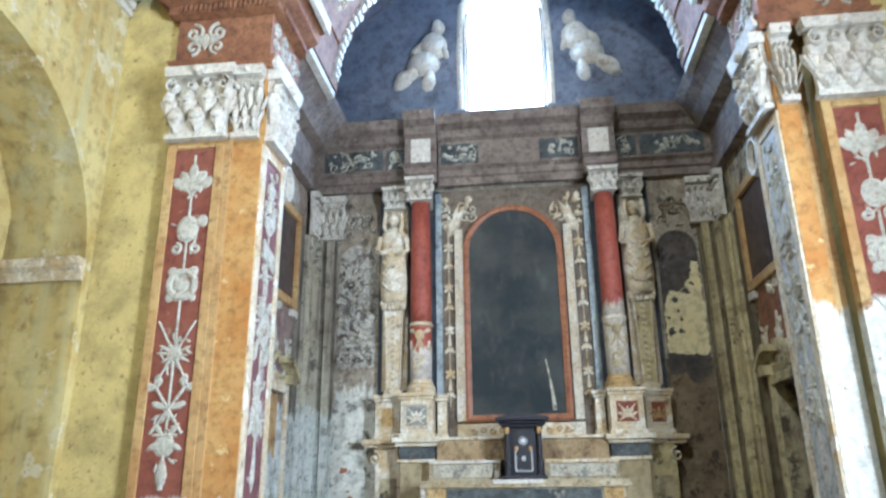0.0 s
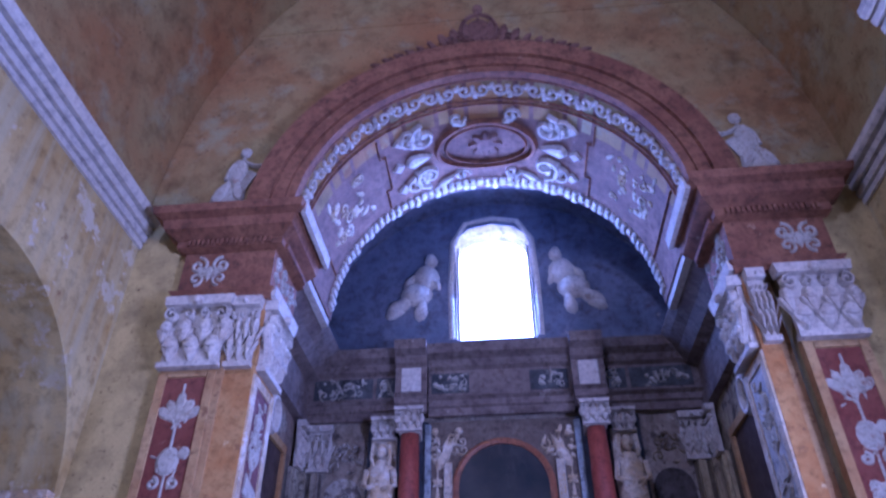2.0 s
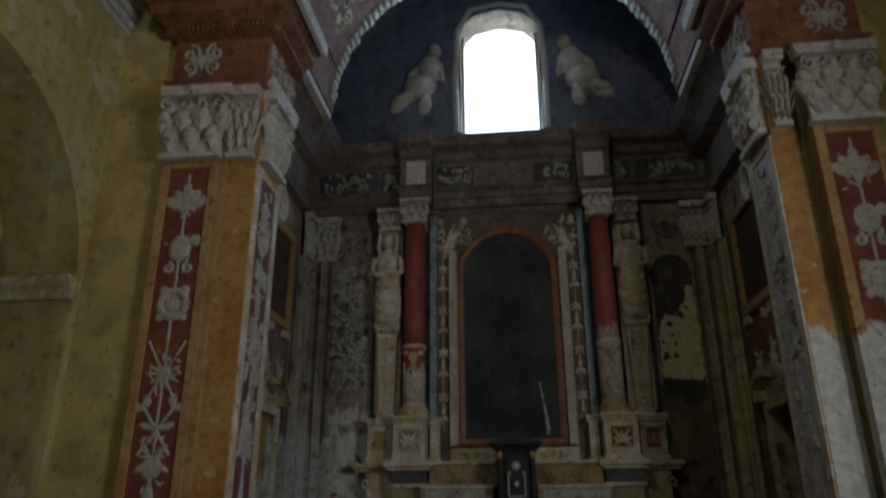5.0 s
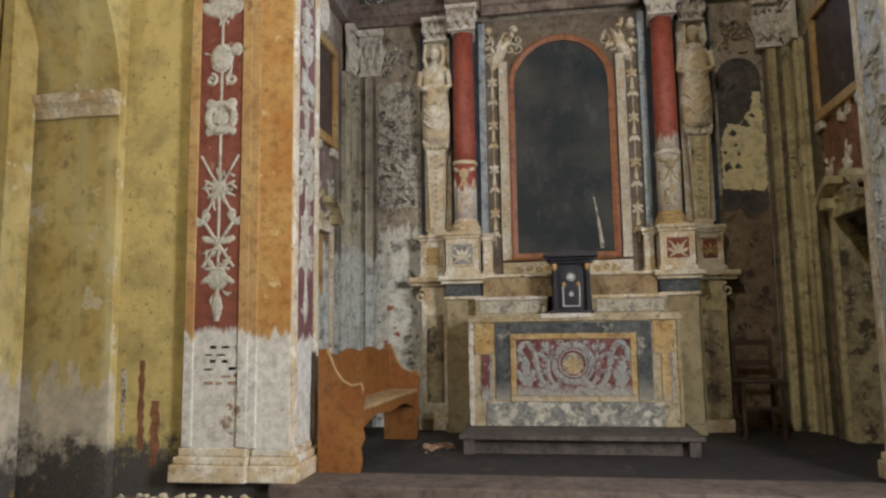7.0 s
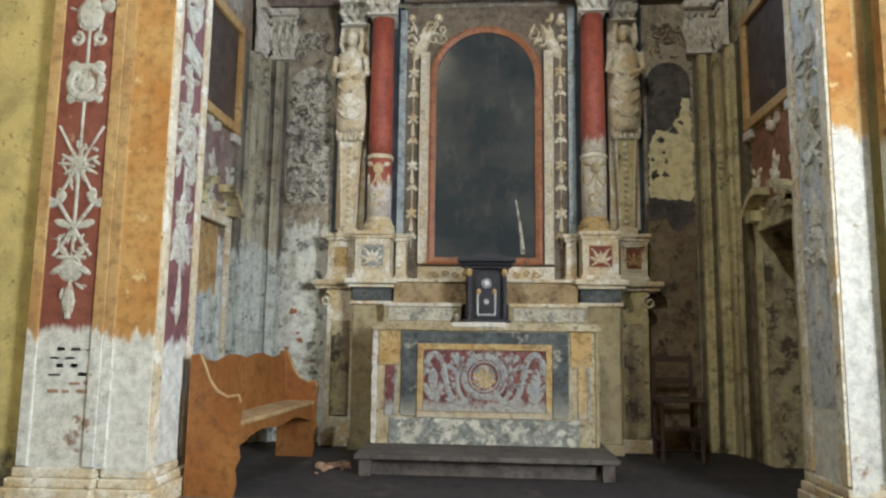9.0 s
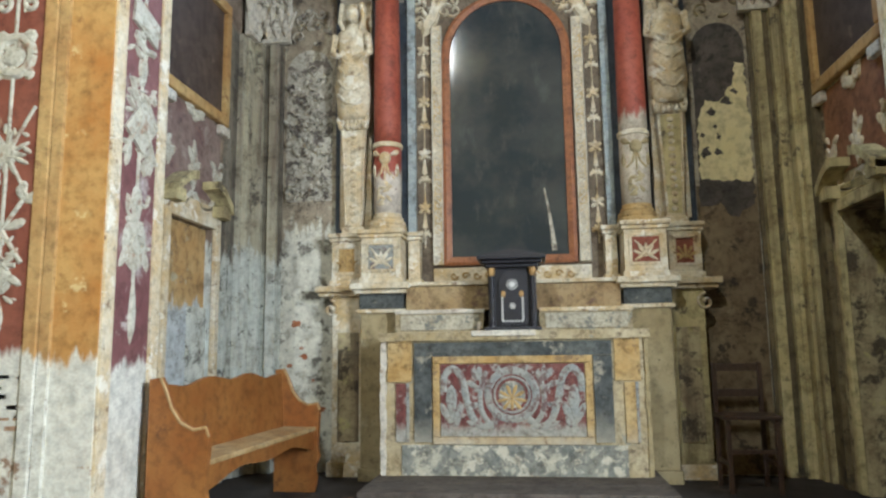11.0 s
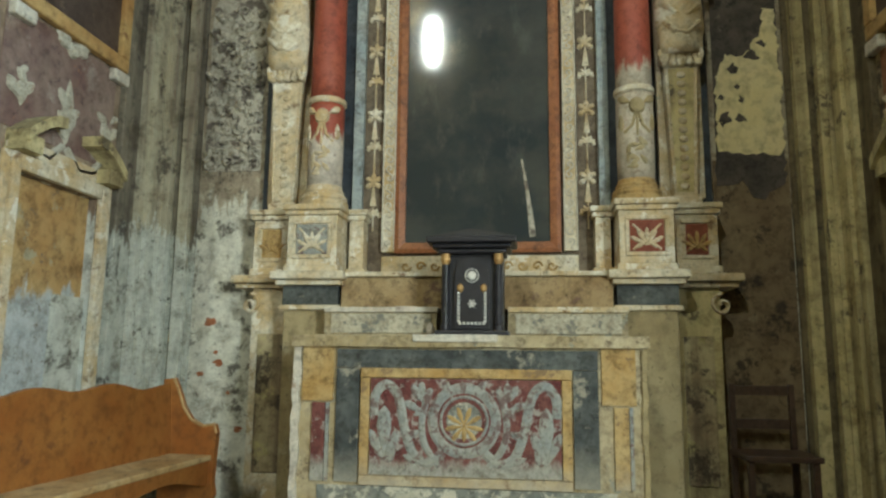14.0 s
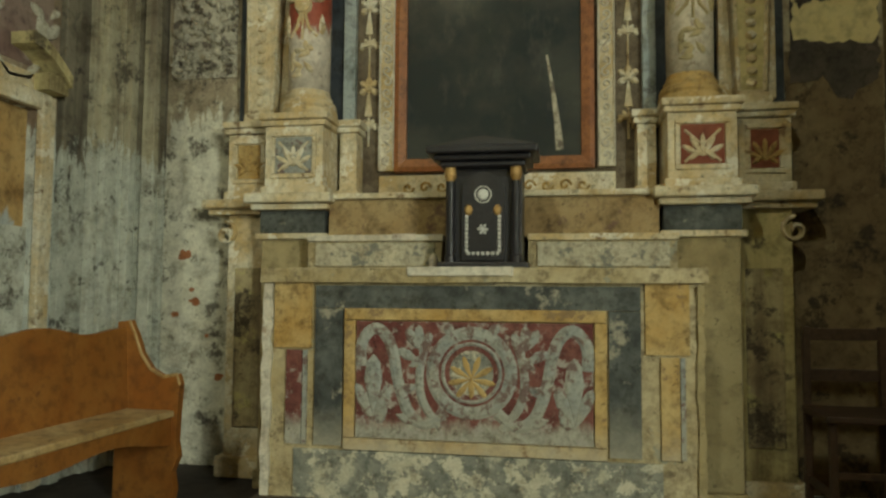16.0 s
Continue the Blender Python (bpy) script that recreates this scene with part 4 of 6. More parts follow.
# ---- chapel side walls ----
def side_wall(s, mat, frame_mat):
    x = s * 2.65
    put = on_x(x, -s)
    # banded corner strips; the recessed ones carry shade in a darker colour
    strips = thing("corner_pilaster", "streaked grey green moulded corner pilaster" if s < 0 else "streaked olive moulded corner pilaster", "pilaster", kind="structure", group="corner pilasters")
    for y0, y1, o in ((8.02, 8.1, 0.05), (8.1, 8.28, 0.02), (8.28, 8.36, 0.06), (8.36, 8.5, 0.09), (8.5, 8.56, 0.12)):
        part("strip", boxes((x, x - s * o, y0, y1, 0.19, 4.48), bevel=0.006), frame_mat if o > 0.055 else (SHADE_STRIP if s < 0 else SHADE_STRIP_R), strips)
    for x0, x1, o in ((2.53, 2.48, 0.14), (2.48, 2.42, 0.07), (2.42, 2.33, 0.1), (2.33, 2.29, 0.04)):
        part("strip", boxes((s * x0, s * x1, 8.65 - o, 8.65, 0.19, 4.48), bevel=0.006), (SHADE_STRIP if s < 0 else SHADE_STRIP_R) if o < 0.08 else frame_mat, strips)
    part("capital", capital(8.3, 8.6, 4.5, 5.08, lambda u, v, d: (x - s * (0.06 + d), u, v), 0.09), STUCCO, strips, "grey white stucco capital")
    part("capital", capital(min(s * 2.5, s * 2.2), max(s * 2.5, s * 2.2), 4.5, 5.08, lambda u, v, d: (u, 8.6 - d, v), 0.09), STUCCO, strips)
    # entablature of the side
    e = bmesh.new()
    moulding(e, [(0, 5.1), (0.1, 5.12), (0.1, 5.3), (0.06, 5.33), (0.06, 5.7), (0.2, 5.76), (0.3, 5.9), (0.42, 6.0), (0.5, 6.1), (0, 6.1)], [((x, 6.28), (-s, 0)), ((x, 8.64), (-s, 0))])
    tagged(part("side_entablature", e, DUSKY), "dark brown moulded entablature on the side wall", "cornice", kind="structure")
    e = bmesh.new()
    moulding(e, [(0.44, 6.0), (0.52, 6.02), (0.53, 6.1), (0.44, 6.1)], [((x, 6.35), (-s, 0)), ((x, 7.6), (-s, 0))])
    tagged(part("side_fillet", e, STUCCO), "white fillet on the side cornice", "cornice", kind="structure")
    # the framed wall painting above the door
    pic = thing("wall_painting", "blackened wall painting in an ochre stucco frame", "painting", group="side paintings")
    y0, y1, z0, z1 = 6.8, 8.02, 3.42, 4.62
    part("canvas", boxes((x, x - s * 0.02, y0 + 0.1, y1 - 0.1, z0 + 0.1, z1 - 0.1)), DARKPIC, pic)
    for row in ((y0, y1, z0, z0 + 0.1), (y0, y1, z1 - 0.1, z1), (y0, y0 + 0.1, z0 + 0.103, z1 - 0.103), (y1 - 0.1, y1, z0 + 0.103, z1 - 0.103)):
        part("frame", boxes((x, x - s * 0.06, *row), bevel=0.012), TRIM, pic)
    for yy in (y0 + 0.06, y1 - 0.16):
        part("bracket", boxes((x, x - s * 0.06, yy, yy + 0.18, z0 - 0.1, z0 - 0.01), bevel=0.012), STUCCO, pic, "white bracket under the frame")
    # door case
    dc = thing("door_1" if s < 0 else "door_2", "walled-up doorway in a moulded stucco case, ochre and damp white" if s < 0 else "dark open doorway in a worn moulded case", "doorway", kind="structure")
    a, b, top = (7.05, 7.85, 2.42) if s < 0 else (7.02, 7.78, 2.37)
    cm = CREAM if s < 0 else STRIPS_R
    for yy0, yy1, o in ((a - 0.07, a, 0.05), (a - 0.13, a - 0.07, 0.03), (b, b + 0.07, 0.05), (b + 0.07, b + 0.13, 0.03)):
        part("jamb", boxes((x - s * 0.001, x - s * o, yy0, yy1, 0.2, top + 0.1), bevel=0.01), cm, dc)
    part("lintel", boxes((x, x - s * 0.05, a, b, top, top + 0.1), bevel=0.01), cm, dc)
    if s < 0:
        part("infill", boxes((x - s * -0.06, x - s * -0.09, a, b, 0.2, top)), aged("door_infill", (0.42, 0.24, 0.08), (0.5, 0.36, 0.16), 2, (0.12, 0.1, 0.08), 0.3, (0.4, 0.36, 0.24), 0.4, (1.75, 0.2, (0.5, 0.54, 0.54))), dc, "ochre plaster infill, white below")
        part("infill_edge", boxes((x + 0.002 - 0.06, x - 0.03, b - 0.3, b, 0.2, 1.72)), STRIPS_L, dc)
    part("frieze", boxes((x, x - s * 0.03, a - 0.1, b + 0.1, top + 0.103, top + 0.2), bevel=0.01), cm, dc)
    # broken curved pediment
    for q, c in ((-1, a - 0.1), (1, b + 0.1)):
        bm = bmesh.new()
        pts = [(c - q * 0.32 * f, top + 0.22 + 0.17 * math.sin(f * math.pi / 2)) for f in (0, 0.25, 0.5, 0.75, 1.0)]
        lower = [(u, v - 0.07) for u, v in pts]
        prism(bm, pts + lower[::-1], put, 0.0, 0.16)
        box(bm, x, x - s * 0.13, min(c, c - q * 0.16), max(c, c - q * 0.16), top + 0.1, top + 0.2)
        part("pediment", bm, STRIPS_R, dc, "broken curved pediment")
    # painted urns and garland over the door
    gm = GRISAILLE if s < 0 else CREAM
    gar = thing("garland_relief", "white painted urns and swags over the doorway", "relief", group="door reliefs")
    m, d = (a + b) / 2, 0.03
    bm = bmesh.new()
    petal(bm, m, top + 0.74, 0.34, 0.1, -90, put, d)
    for k in range(9):
        petal(bm, m + 0.03 * math.sin(k * 2.1), top + 0.26 + 0.03 * k, 0.16, 0.07, 90 + 50 * math.sin(k * 1.9), put, d)
    part("urn", bm, gm, gar)
    bm = bmesh.new()
    for q in (-1, 1):
        petal(bm, m + q * 0.02, top + 0.9, 0.2, 0.13, 90 - q * 40, put, d)
        petal(bm, m + q * 0.02, top + 0.92, 0.14, 0.06, 90 - q * 75, put, d)
    disc(bm, m, top + 0.93, 0.06, put, d * 1.4, 10)
    part("shield", bm, gm, gar)
    for q in (-1, 1):
        bm = bmesh.new()
        ribbon(bm, [(m + q * 0.02, top + 0.26), (m + q * 0.15, top + 0.14), (m + q * 0.3, top + 0.16), (m + q * 0.38, top + 0.26)], 0.05, put, d)
        part("swag", bm, gm, gar)
        bm = bmesh.new()
        petal(bm, m + q * 0.42, top + 0.38, 0.18, 0.1, 90, put, d)
        petal(bm, m + q * 0.42, top + 0.42, 0.18, 0.08, 90 - q * 45, put, d)
        for k in range(7):
            petal(bm, m + q * (0.42 + 0.05 * math.sin(k * 2.4)), top + 0.42 + 0.025 * k, 0.11, 0.05, 90 + 60 * math.sin(k * 1.7), put, d)
        part("side_urn", bm, gm, gar)
    tagged(part("fresco_field", boxes((x, x - s * 0.006, 6.85, 7.95, 2.66, 3.4)), FIELD if s < 0 else BROWN), "purple brown painted wall field", "fresco", kind="structure")


side_wall(-1, FRESCO_L, STRIPS_L)
side_wall(1, FRESCO_R, STRIPS_R)


# ---- the back wall and the altarpiece ----
def arched(u0, u1, v0, v1, n=12):
    c, r = (u0 + u1) / 2, (u1 - u0) / 2
    return [(u0, v0), (u1, v0)] + [(c + r * math.cos(math.pi * k / n), v1 - r + r * math.sin(math.pi * k / n)) for k in range(n + 1)]


for s in (-1, 1):
    u0, u1 = sorted((s * 2.26, s * 1.78))
    bm = bmesh.new()
    prism(bm, arched(u0, u1, 2.82, 4.42), on_y(8.65), 0, 0.012)
    pan = tagged(part("relief_panel", bm, RELIEF if s < 0 else BLOT), "mould blackened grey relief panel with an arched top" if s < 0 else "arched dark painted panel, half lost", "relief", group="relief panels")
    if s < 0:
        part("relief_leaves", leaf_field(on_y(8.638), u0 + 0.03, u1 - 0.03, 2.86, 4.2, 150, 0.07, 9, 0.035), RELIEF, pan)
    bm = leaf_field(on_y(8.65), u0 + 0.1, u1 - 0.1, 4.5, 4.85, 14, 0.08, 21, 0.03)
    tagged(part("head_ornament", bm, RELIEF if s < 0 else FRESCO_R), "worn grey shell ornament over the panel", "ornament", group="panel heads", kind="stuff")
def ragged(corners, step, jitter, seed):
    """Closed outline through the corners, its edges broken into small uneven steps."""
    rng = random.Random(seed)
    out = []
    for (a, b), (c, d) in zip(corners, corners[1:] + corners[:1]):
        n = max(1, int(math.hypot(c - a, d - b) / step))
        for k in range(n):
            f = k / n
            out.append((a + (c - a) * f + rng.uniform(-jitter, jitter), b + (d - b) * f + rng.uniform(-jitter, jitter)))
    return out


bm = bmesh.new()
prism(bm, ragged([(1.79, 2.87), (2.26, 2.85), (2.27, 3.4), (2.25, 4.0), (2.17, 4.02), (2.13, 3.78), (2.0, 3.62), (1.86, 3.64), (1.79, 3.42)], 0.035, 0.016, 5), on_y(8.65), 0.0, 0.016)
patch = tagged(part("bare_patch", bm, LOSS), "ragged patch of bare cream plaster", "patch", kind="structure")
for k, (x, z, r) in enumerate(((1.93, 3.52, 0.05), (1.95, 3.38, 0.025), (1.97, 3.28, 0.03), (1.85, 3.12, 0.055), (1.96, 3.12, 0.04), (1.83, 3.3, 0.025), (2.07, 3.62, 0.05), (2.15, 3.72, 0.04))):
    bm = bmesh.new()
    prism(bm, ragged([(x - r, z), (x, z - 0.8 * r), (x + r, z), (x, z + 1.1 * r)], 0.02, 0.4 * r, 60 + k), on_y(8.634), 0.0, 0.003)
    part("mould_spot", bm, BLOT, patch, "black mould spot")
bm = bmesh.new()
prism(bm, ragged([(1.78, 2.6), (1.95, 2.66), (2.08, 2.5), (2.26, 2.62), (2.26, 2.83), (1.78, 2.83)], 0.04, 0.02, 8), on_y(8.645), 0.0, 0.006)
tagged(part("dark_stain", bm, BLOT), "dark brown stain under the bare plaster patch", "stain", kind="structure")

reredos = thing("altarpiece", "painted stucco altarpiece with red columns and pale herms", "altarpiece")


def order(s):
    """One side of the altarpiece: pedestals, column, herm pilaster, capitals."""
    col_m = COLUMN if s < 0 else COLUMN_R
    cx, hx = s * 1.15, s * 1.5
    # backing pilaster slabs
    part("back_pilaster", boxes((s * 1.72, s * 0.94, 8.58, 8.65, 1.95, 5.1)), NAVY, reredos, "dark blue painted backing")
    part("herm_backing", boxes((s * 1.66, s * 1.34, 8.52, 8.6, 2.5, 4.9), bevel=0.008), CREAM, reredos)
    # lower storey: piers under the ledge
    part("lower_pier", boxes((s * 1.37, s * 0.98, 8.2, 8.65, 0.3, 1.7), bevel=0.01), DUN, reredos, "dun yellow plastered pier")
    part("pier_plinth", boxes((s * 1.39, s * 0.96, 8.18, 8.66, 0.19, 0.3), bevel=0.01), DUN, reredos)
    part("pier_band", boxes((s * 1.38, s * 0.97, 8.19, 8.65, 1.7, 1.84), bevel=0.008), DARKBAND, reredos, "dark painted band under the ledge")
    part("pier_fillet", boxes((s * 1.4, s * 0.95, 8.17, 8.65, 1.665, 1.7), bevel=0.006), CREAM, reredos)
    part("outer_pier", boxes((s * 1.7, s * 1.38, 8.42, 8.65, 0.3, 1.84), bevel=0.01), CREAM if s < 0 else STRIPS_R, reredos)
    part("outer_panel", boxes((s * 1.64, s * 1.44, 8.408, 8.43, 0.5, 1.5), bevel=0.006), FRESCO_R, reredos, "dark sunk panel")
    part("outer_base", boxes((s * 1.74, s * 1.38, 8.38, 8.65, 0.19, 0.32), bevel=0.012), CREAM, reredos)
    bm = bmesh.new()
    ribbon(bm, spiral(s * 1.71, 1.72, 0.08, 1.3, 90, s, 16), 0.03, on_y(8.44), 0.05)
    part("scroll", bm, CREAM, reredos)
    # ledge
    bm = bmesh.new()
    for x0, x1, yy in ((1.42, 0.94, 8.1), (1.82, 1.423, 8.34)):
        box(bm, s * x0, s * x1, yy + 0.04, 8.65, 1.84, 1.875, bevel=0.006)
        box(bm, s * (x0 + 0.03), s * (x1 - 0.03 if x1 < 1 else x1), yy, 8.65, 1.878, 1.935, bevel=0.012)
    rough_up(bm, 0.003, 12)
    part("ledge", bm, CREAM, reredos, "chipped cream stone ledge")
    # pedestals
    for x0, x1, yy, panel in ((1.37, 1.0, 8.22, True), (1.7, 1.41, 8.4, False), (0.97, 0.86, 8.45, False)):
        bm = bmesh.new()
        box(bm, s * (x0 + 0.02), s * (x1 - 0.02), yy - 0.02, 8.6, 1.937, 1.99, bevel=0.01)
        box(bm, s * x0, s * x1, yy, 8.6, 1.99, 2.36, bevel=0.006)
        box(bm, s * (x0 + 0.02), s * (x1 - 0.02), yy - 0.02, 8.6, 2.36, 2.395, bevel=0.008)
        box(bm, s * (x0 + 0.035), s * (x1 - 0.035), yy - 0.035, 8.6, 2.397, 2.44, bevel=0.01)
        ped = part("pedestal", bm, CREAM, reredos, "cream stucco pedestal")
        if x1 > 0.9:
            w0, w1 = sorted((s * (x0 - 0.07), s * (x1 + 0.07)))
            part("pedestal_panel", boxes((w0, w1, yy - 0.006, yy + 0.01, 2.07, 2.29)), RED if s > 0 else (ALTARGREY if panel else ALTARY), ped, "dark red painted panel" if s > 0 else "worn painted panel")
            bm = bmesh.new()
            c = (w0 + w1) / 2
            q = on_y(yy - 0.006)
            for a in (30, 60, 90, 120, 150):
                petal(bm, c, 2.11, 0.13, 0.032, a, q, 0.012)
            for a in (-40, -140):
                petal(bm, c, 2.15, 0.09, 0.026, a, q, 0.012)
            if panel:
                ribbon(bm, [(w0 + 0.02, 2.08), (w1 - 0.02, 2.26)], 0.016, q, 0.01)
                ribbon(bm, [(w1 - 0.02, 2.08), (w0 + 0.02, 2.26)], 0.016, q, 0.01)
            part("panel_flower", bm, CREAM if panel else ALTARY, ped)
            bm = bmesh.new()
            for r in ((w0 - 0.03, w1 + 0.03, 2.04, 2.065), (w0 - 0.03, w1 + 0.03, 2.295, 2.32), (w0 - 0.03, w0 - 0.004, 2.068, 2.292), (w1 + 0.004, w1 + 0.03, 2.068, 2.292)):
                box(bm, r[0], r[1], yy - 0.014, yy + 0.004, r[2], r[3], bevel=0.004)
            part("panel_frame", bm, CREAM, ped)
    # column
    bm = bmesh.new()
    lathe(bm, [(0.18, 2.44), (0.18, 2.475), (0.165, 2.48), (0.175, 2.5), (0.165, 2.525), (0.145, 2.535), (0.15, 2.555), (0.138, 2.57), (0.13, 2.6)], cx, 8.37)
    part("column_base", bm, CREAM if s < 0 else ALTARY, reredos, "ochre stained column base")
    bm = bmesh.new()
    lathe(bm, [(0.13, 2.6), (0.133, 2.9), (0.133, 3.2), (0.13, 3.24)], cx, 8.37, 28)
    lathe(bm, [(0.128, 3.28), (0.13, 3.5), (0.126, 4.1), (0.116, 4.84)], cx, 8.37, 28)
    column = part("column", bm, col_m, reredos, "red painted column, paint lost to white below", smooth=True)
    bm = bmesh.new()
    lathe(bm, [(0.134, 3.235), (0.146, 3.245), (0.146, 3.275), (0.134, 3.285)], cx, 8.37, 28)
    part("collar", bm, CREAM, column)
    wrap = lambda u, v, d: (cx + (0.13 + d) * math.sin(u / 0.13), 8.37 - (0.13 + d) * math.cos(u / 0.13), v)
    bm = bmesh.new()
    disc(bm, 0, 3.12, 0.06, wrap, 0.03, 12, 1.1)
    for q in (-1, 1):
        petal(bm, q * 0.04, 3.14, 0.12, 0.06, 90 - q * 60, wrap, 0.025)
        ribbon(bm, [(q * 0.01, 3.08), (q * 0.035, 2.98), (q * 0.09, 2.93)], 0.025, wrap, 0.015)
        petal(bm, q * 0.12, 3.08, 0.14, 0.05, -90, wrap, 0.02)
    ribbon(bm, [(0, 3.08), (0, 2.9)], 0.02, wrap, 0.015)
    for k in range(10):
        petal(bm, random.Random(k + 31).uniform(-0.09, 0.09), 2.68 + 0.022 * k, 0.09, 0.04, k * 77, wrap, 0.014)
    part("column_garland", bm, CREAM if s < 0 else DUN, column, "stucco mask and ribbons")
    part("column_capital", capital(min(cx - 0.17, cx + 0.17), max(cx - 0.17, cx + 0.17), 4.86, 5.16, lambda u, v, d: (u, 8.28 - d, v), 0.08), STUCCO, reredos)
    part("capital_block", boxes((cx - 0.13, cx + 0.13, 8.28, 8.6, 4.84, 5.15)), STUCCO, reredos)
    # herm: tapered stem
    bm = bmesh.new()
    prism(bm, [(hx - 0.085, 2.5), (hx + 0.085, 2.5), (hx + 0.125, 3.5), (hx - 0.125, 3.5)], on_y(8.52), 0, 0.09)
    for q in (-1, 1):
        ribbon(bm, [(hx + q * 0.075, 2.52), (hx + q * 0.11, 3.46)], 0.025, on_y(8.43), 0.015)
    for k in range(13):
        z = 2.57 + k * 0.07
        disc(bm, hx, z, 0.033, on_y(8.427), 0.02, 8, 0.85)
    box(bm, hx - 0.11, hx + 0.11, 8.41, 8.53, 2.44, 2.5, bevel=0.01)
    part("herm_stem", bm, CREAM, reredos, "cream tapered pilaster with a bead chain")
    bm = bmesh.new()
    prism(bm, [(hx - 0.058, 2.53), (hx + 0.058, 2.53), (hx + 0.092, 3.46), (hx - 0.092, 3.46)], on_y(8.43), 0, 0.004)
    part("stem_panel", bm, CREAM if s < 0 else STRIPS_R, reredos, "dull sunk ground behind the beads")
    bm = bmesh.new()
    for k in range(8):
        petal(bm, hx - 0.14 + k * 0.04, 3.48, 0.14, 0.06, 90, on_y(8.42), 0.04)
    for k in range(5):
        disc(bm, hx - 0.12 + k * 0.06, 3.5, 0.035, on_y(8.42), 0.04, 8)
    tagged(part("herm_collar", bm, CREAM, reredos), kind="stuff")
    part("herm_capital", capital(hx - 0.15, hx + 0.15, 4.84, 5.12, on_y(8.5), 0.1), STUCCO, reredos)


order(-1)
order(1)


def herm_statue(s):
    """Draped half figure, kept as one plain mesh."""
    hx = s * 1.5
    bm = bmesh.new()
    n = 20
    rows = []
    for z, w, dd in ((3.56, 0.15, 0.1), (3.62, 0.165, 0.12), (3.75, 0.17, 0.13), (3.9, 0.175, 0.14), (4.05, 0.165, 0.14), (4.15, 0.16, 0.13), (4.25, 0.165, 0.135), (4.38, 0.175, 0.14), (4.46, 0.16, 0.12), (4.52, 0.09, 0.085), (4.55, 0.06, 0.065)):
        row = []
        for k in range(n):
            a = 2 * math.pi * k / n
            fold = 1 + 0.06 * math.sin(5 * a + z * 9) + 0.045 * math.sin(9 * a - z * 14)
            row.append(bm.verts.new((hx + w * fold * math.cos(a), 8.44 + dd * fold * math.sin(a), z)))
        rows.append(row)
    for a, b in zip(rows, rows[1:]):
        for k in range(n):
            bm.faces.new((a[k], a[(k + 1) % n], b[(k + 1) % n], b[k]))
    bm.faces.new(rows[0][::-1])
    bm.faces.new(rows[-1])
    bmesh.ops.create_icosphere(bm, subdivisions=2, radius=0.085, matrix=Matrix.LocRotScale((hx, 8.41, 4.66), None, (0.9, 1, 1.25)))
    put = lambda u, v, d: (hx + u, 8.33 - d, v)
    for k, z in enumerate((3.72, 3.86, 4.0, 4.12)):
        ribbon(bm, [(-0.13, z + 0.08), (-0.05, z - 0.01), (0.04, z - 0.03), (0.13, z + 0.05)], 0.04, put, 0.03)
    for q in (-1, 1):
        ribbon(bm, [(q * 0.16, 4.4), (q * 0.19, 4.22), (q * 0.03, 4.16)], 0.07, put, 0.05)
        ribbon(bm, [(q * 0.1, 4.74), (q * 0.12, 4.55), (q * 0.08, 4.46)], 0.04, put, 0.02)
    return tagged(part("statue", bm, CREAM, smooth=True), "cream stucco draped half statue against the altarpiece", "statue", group="herm statues")


herm_statue(-1)
herm_statue(1)

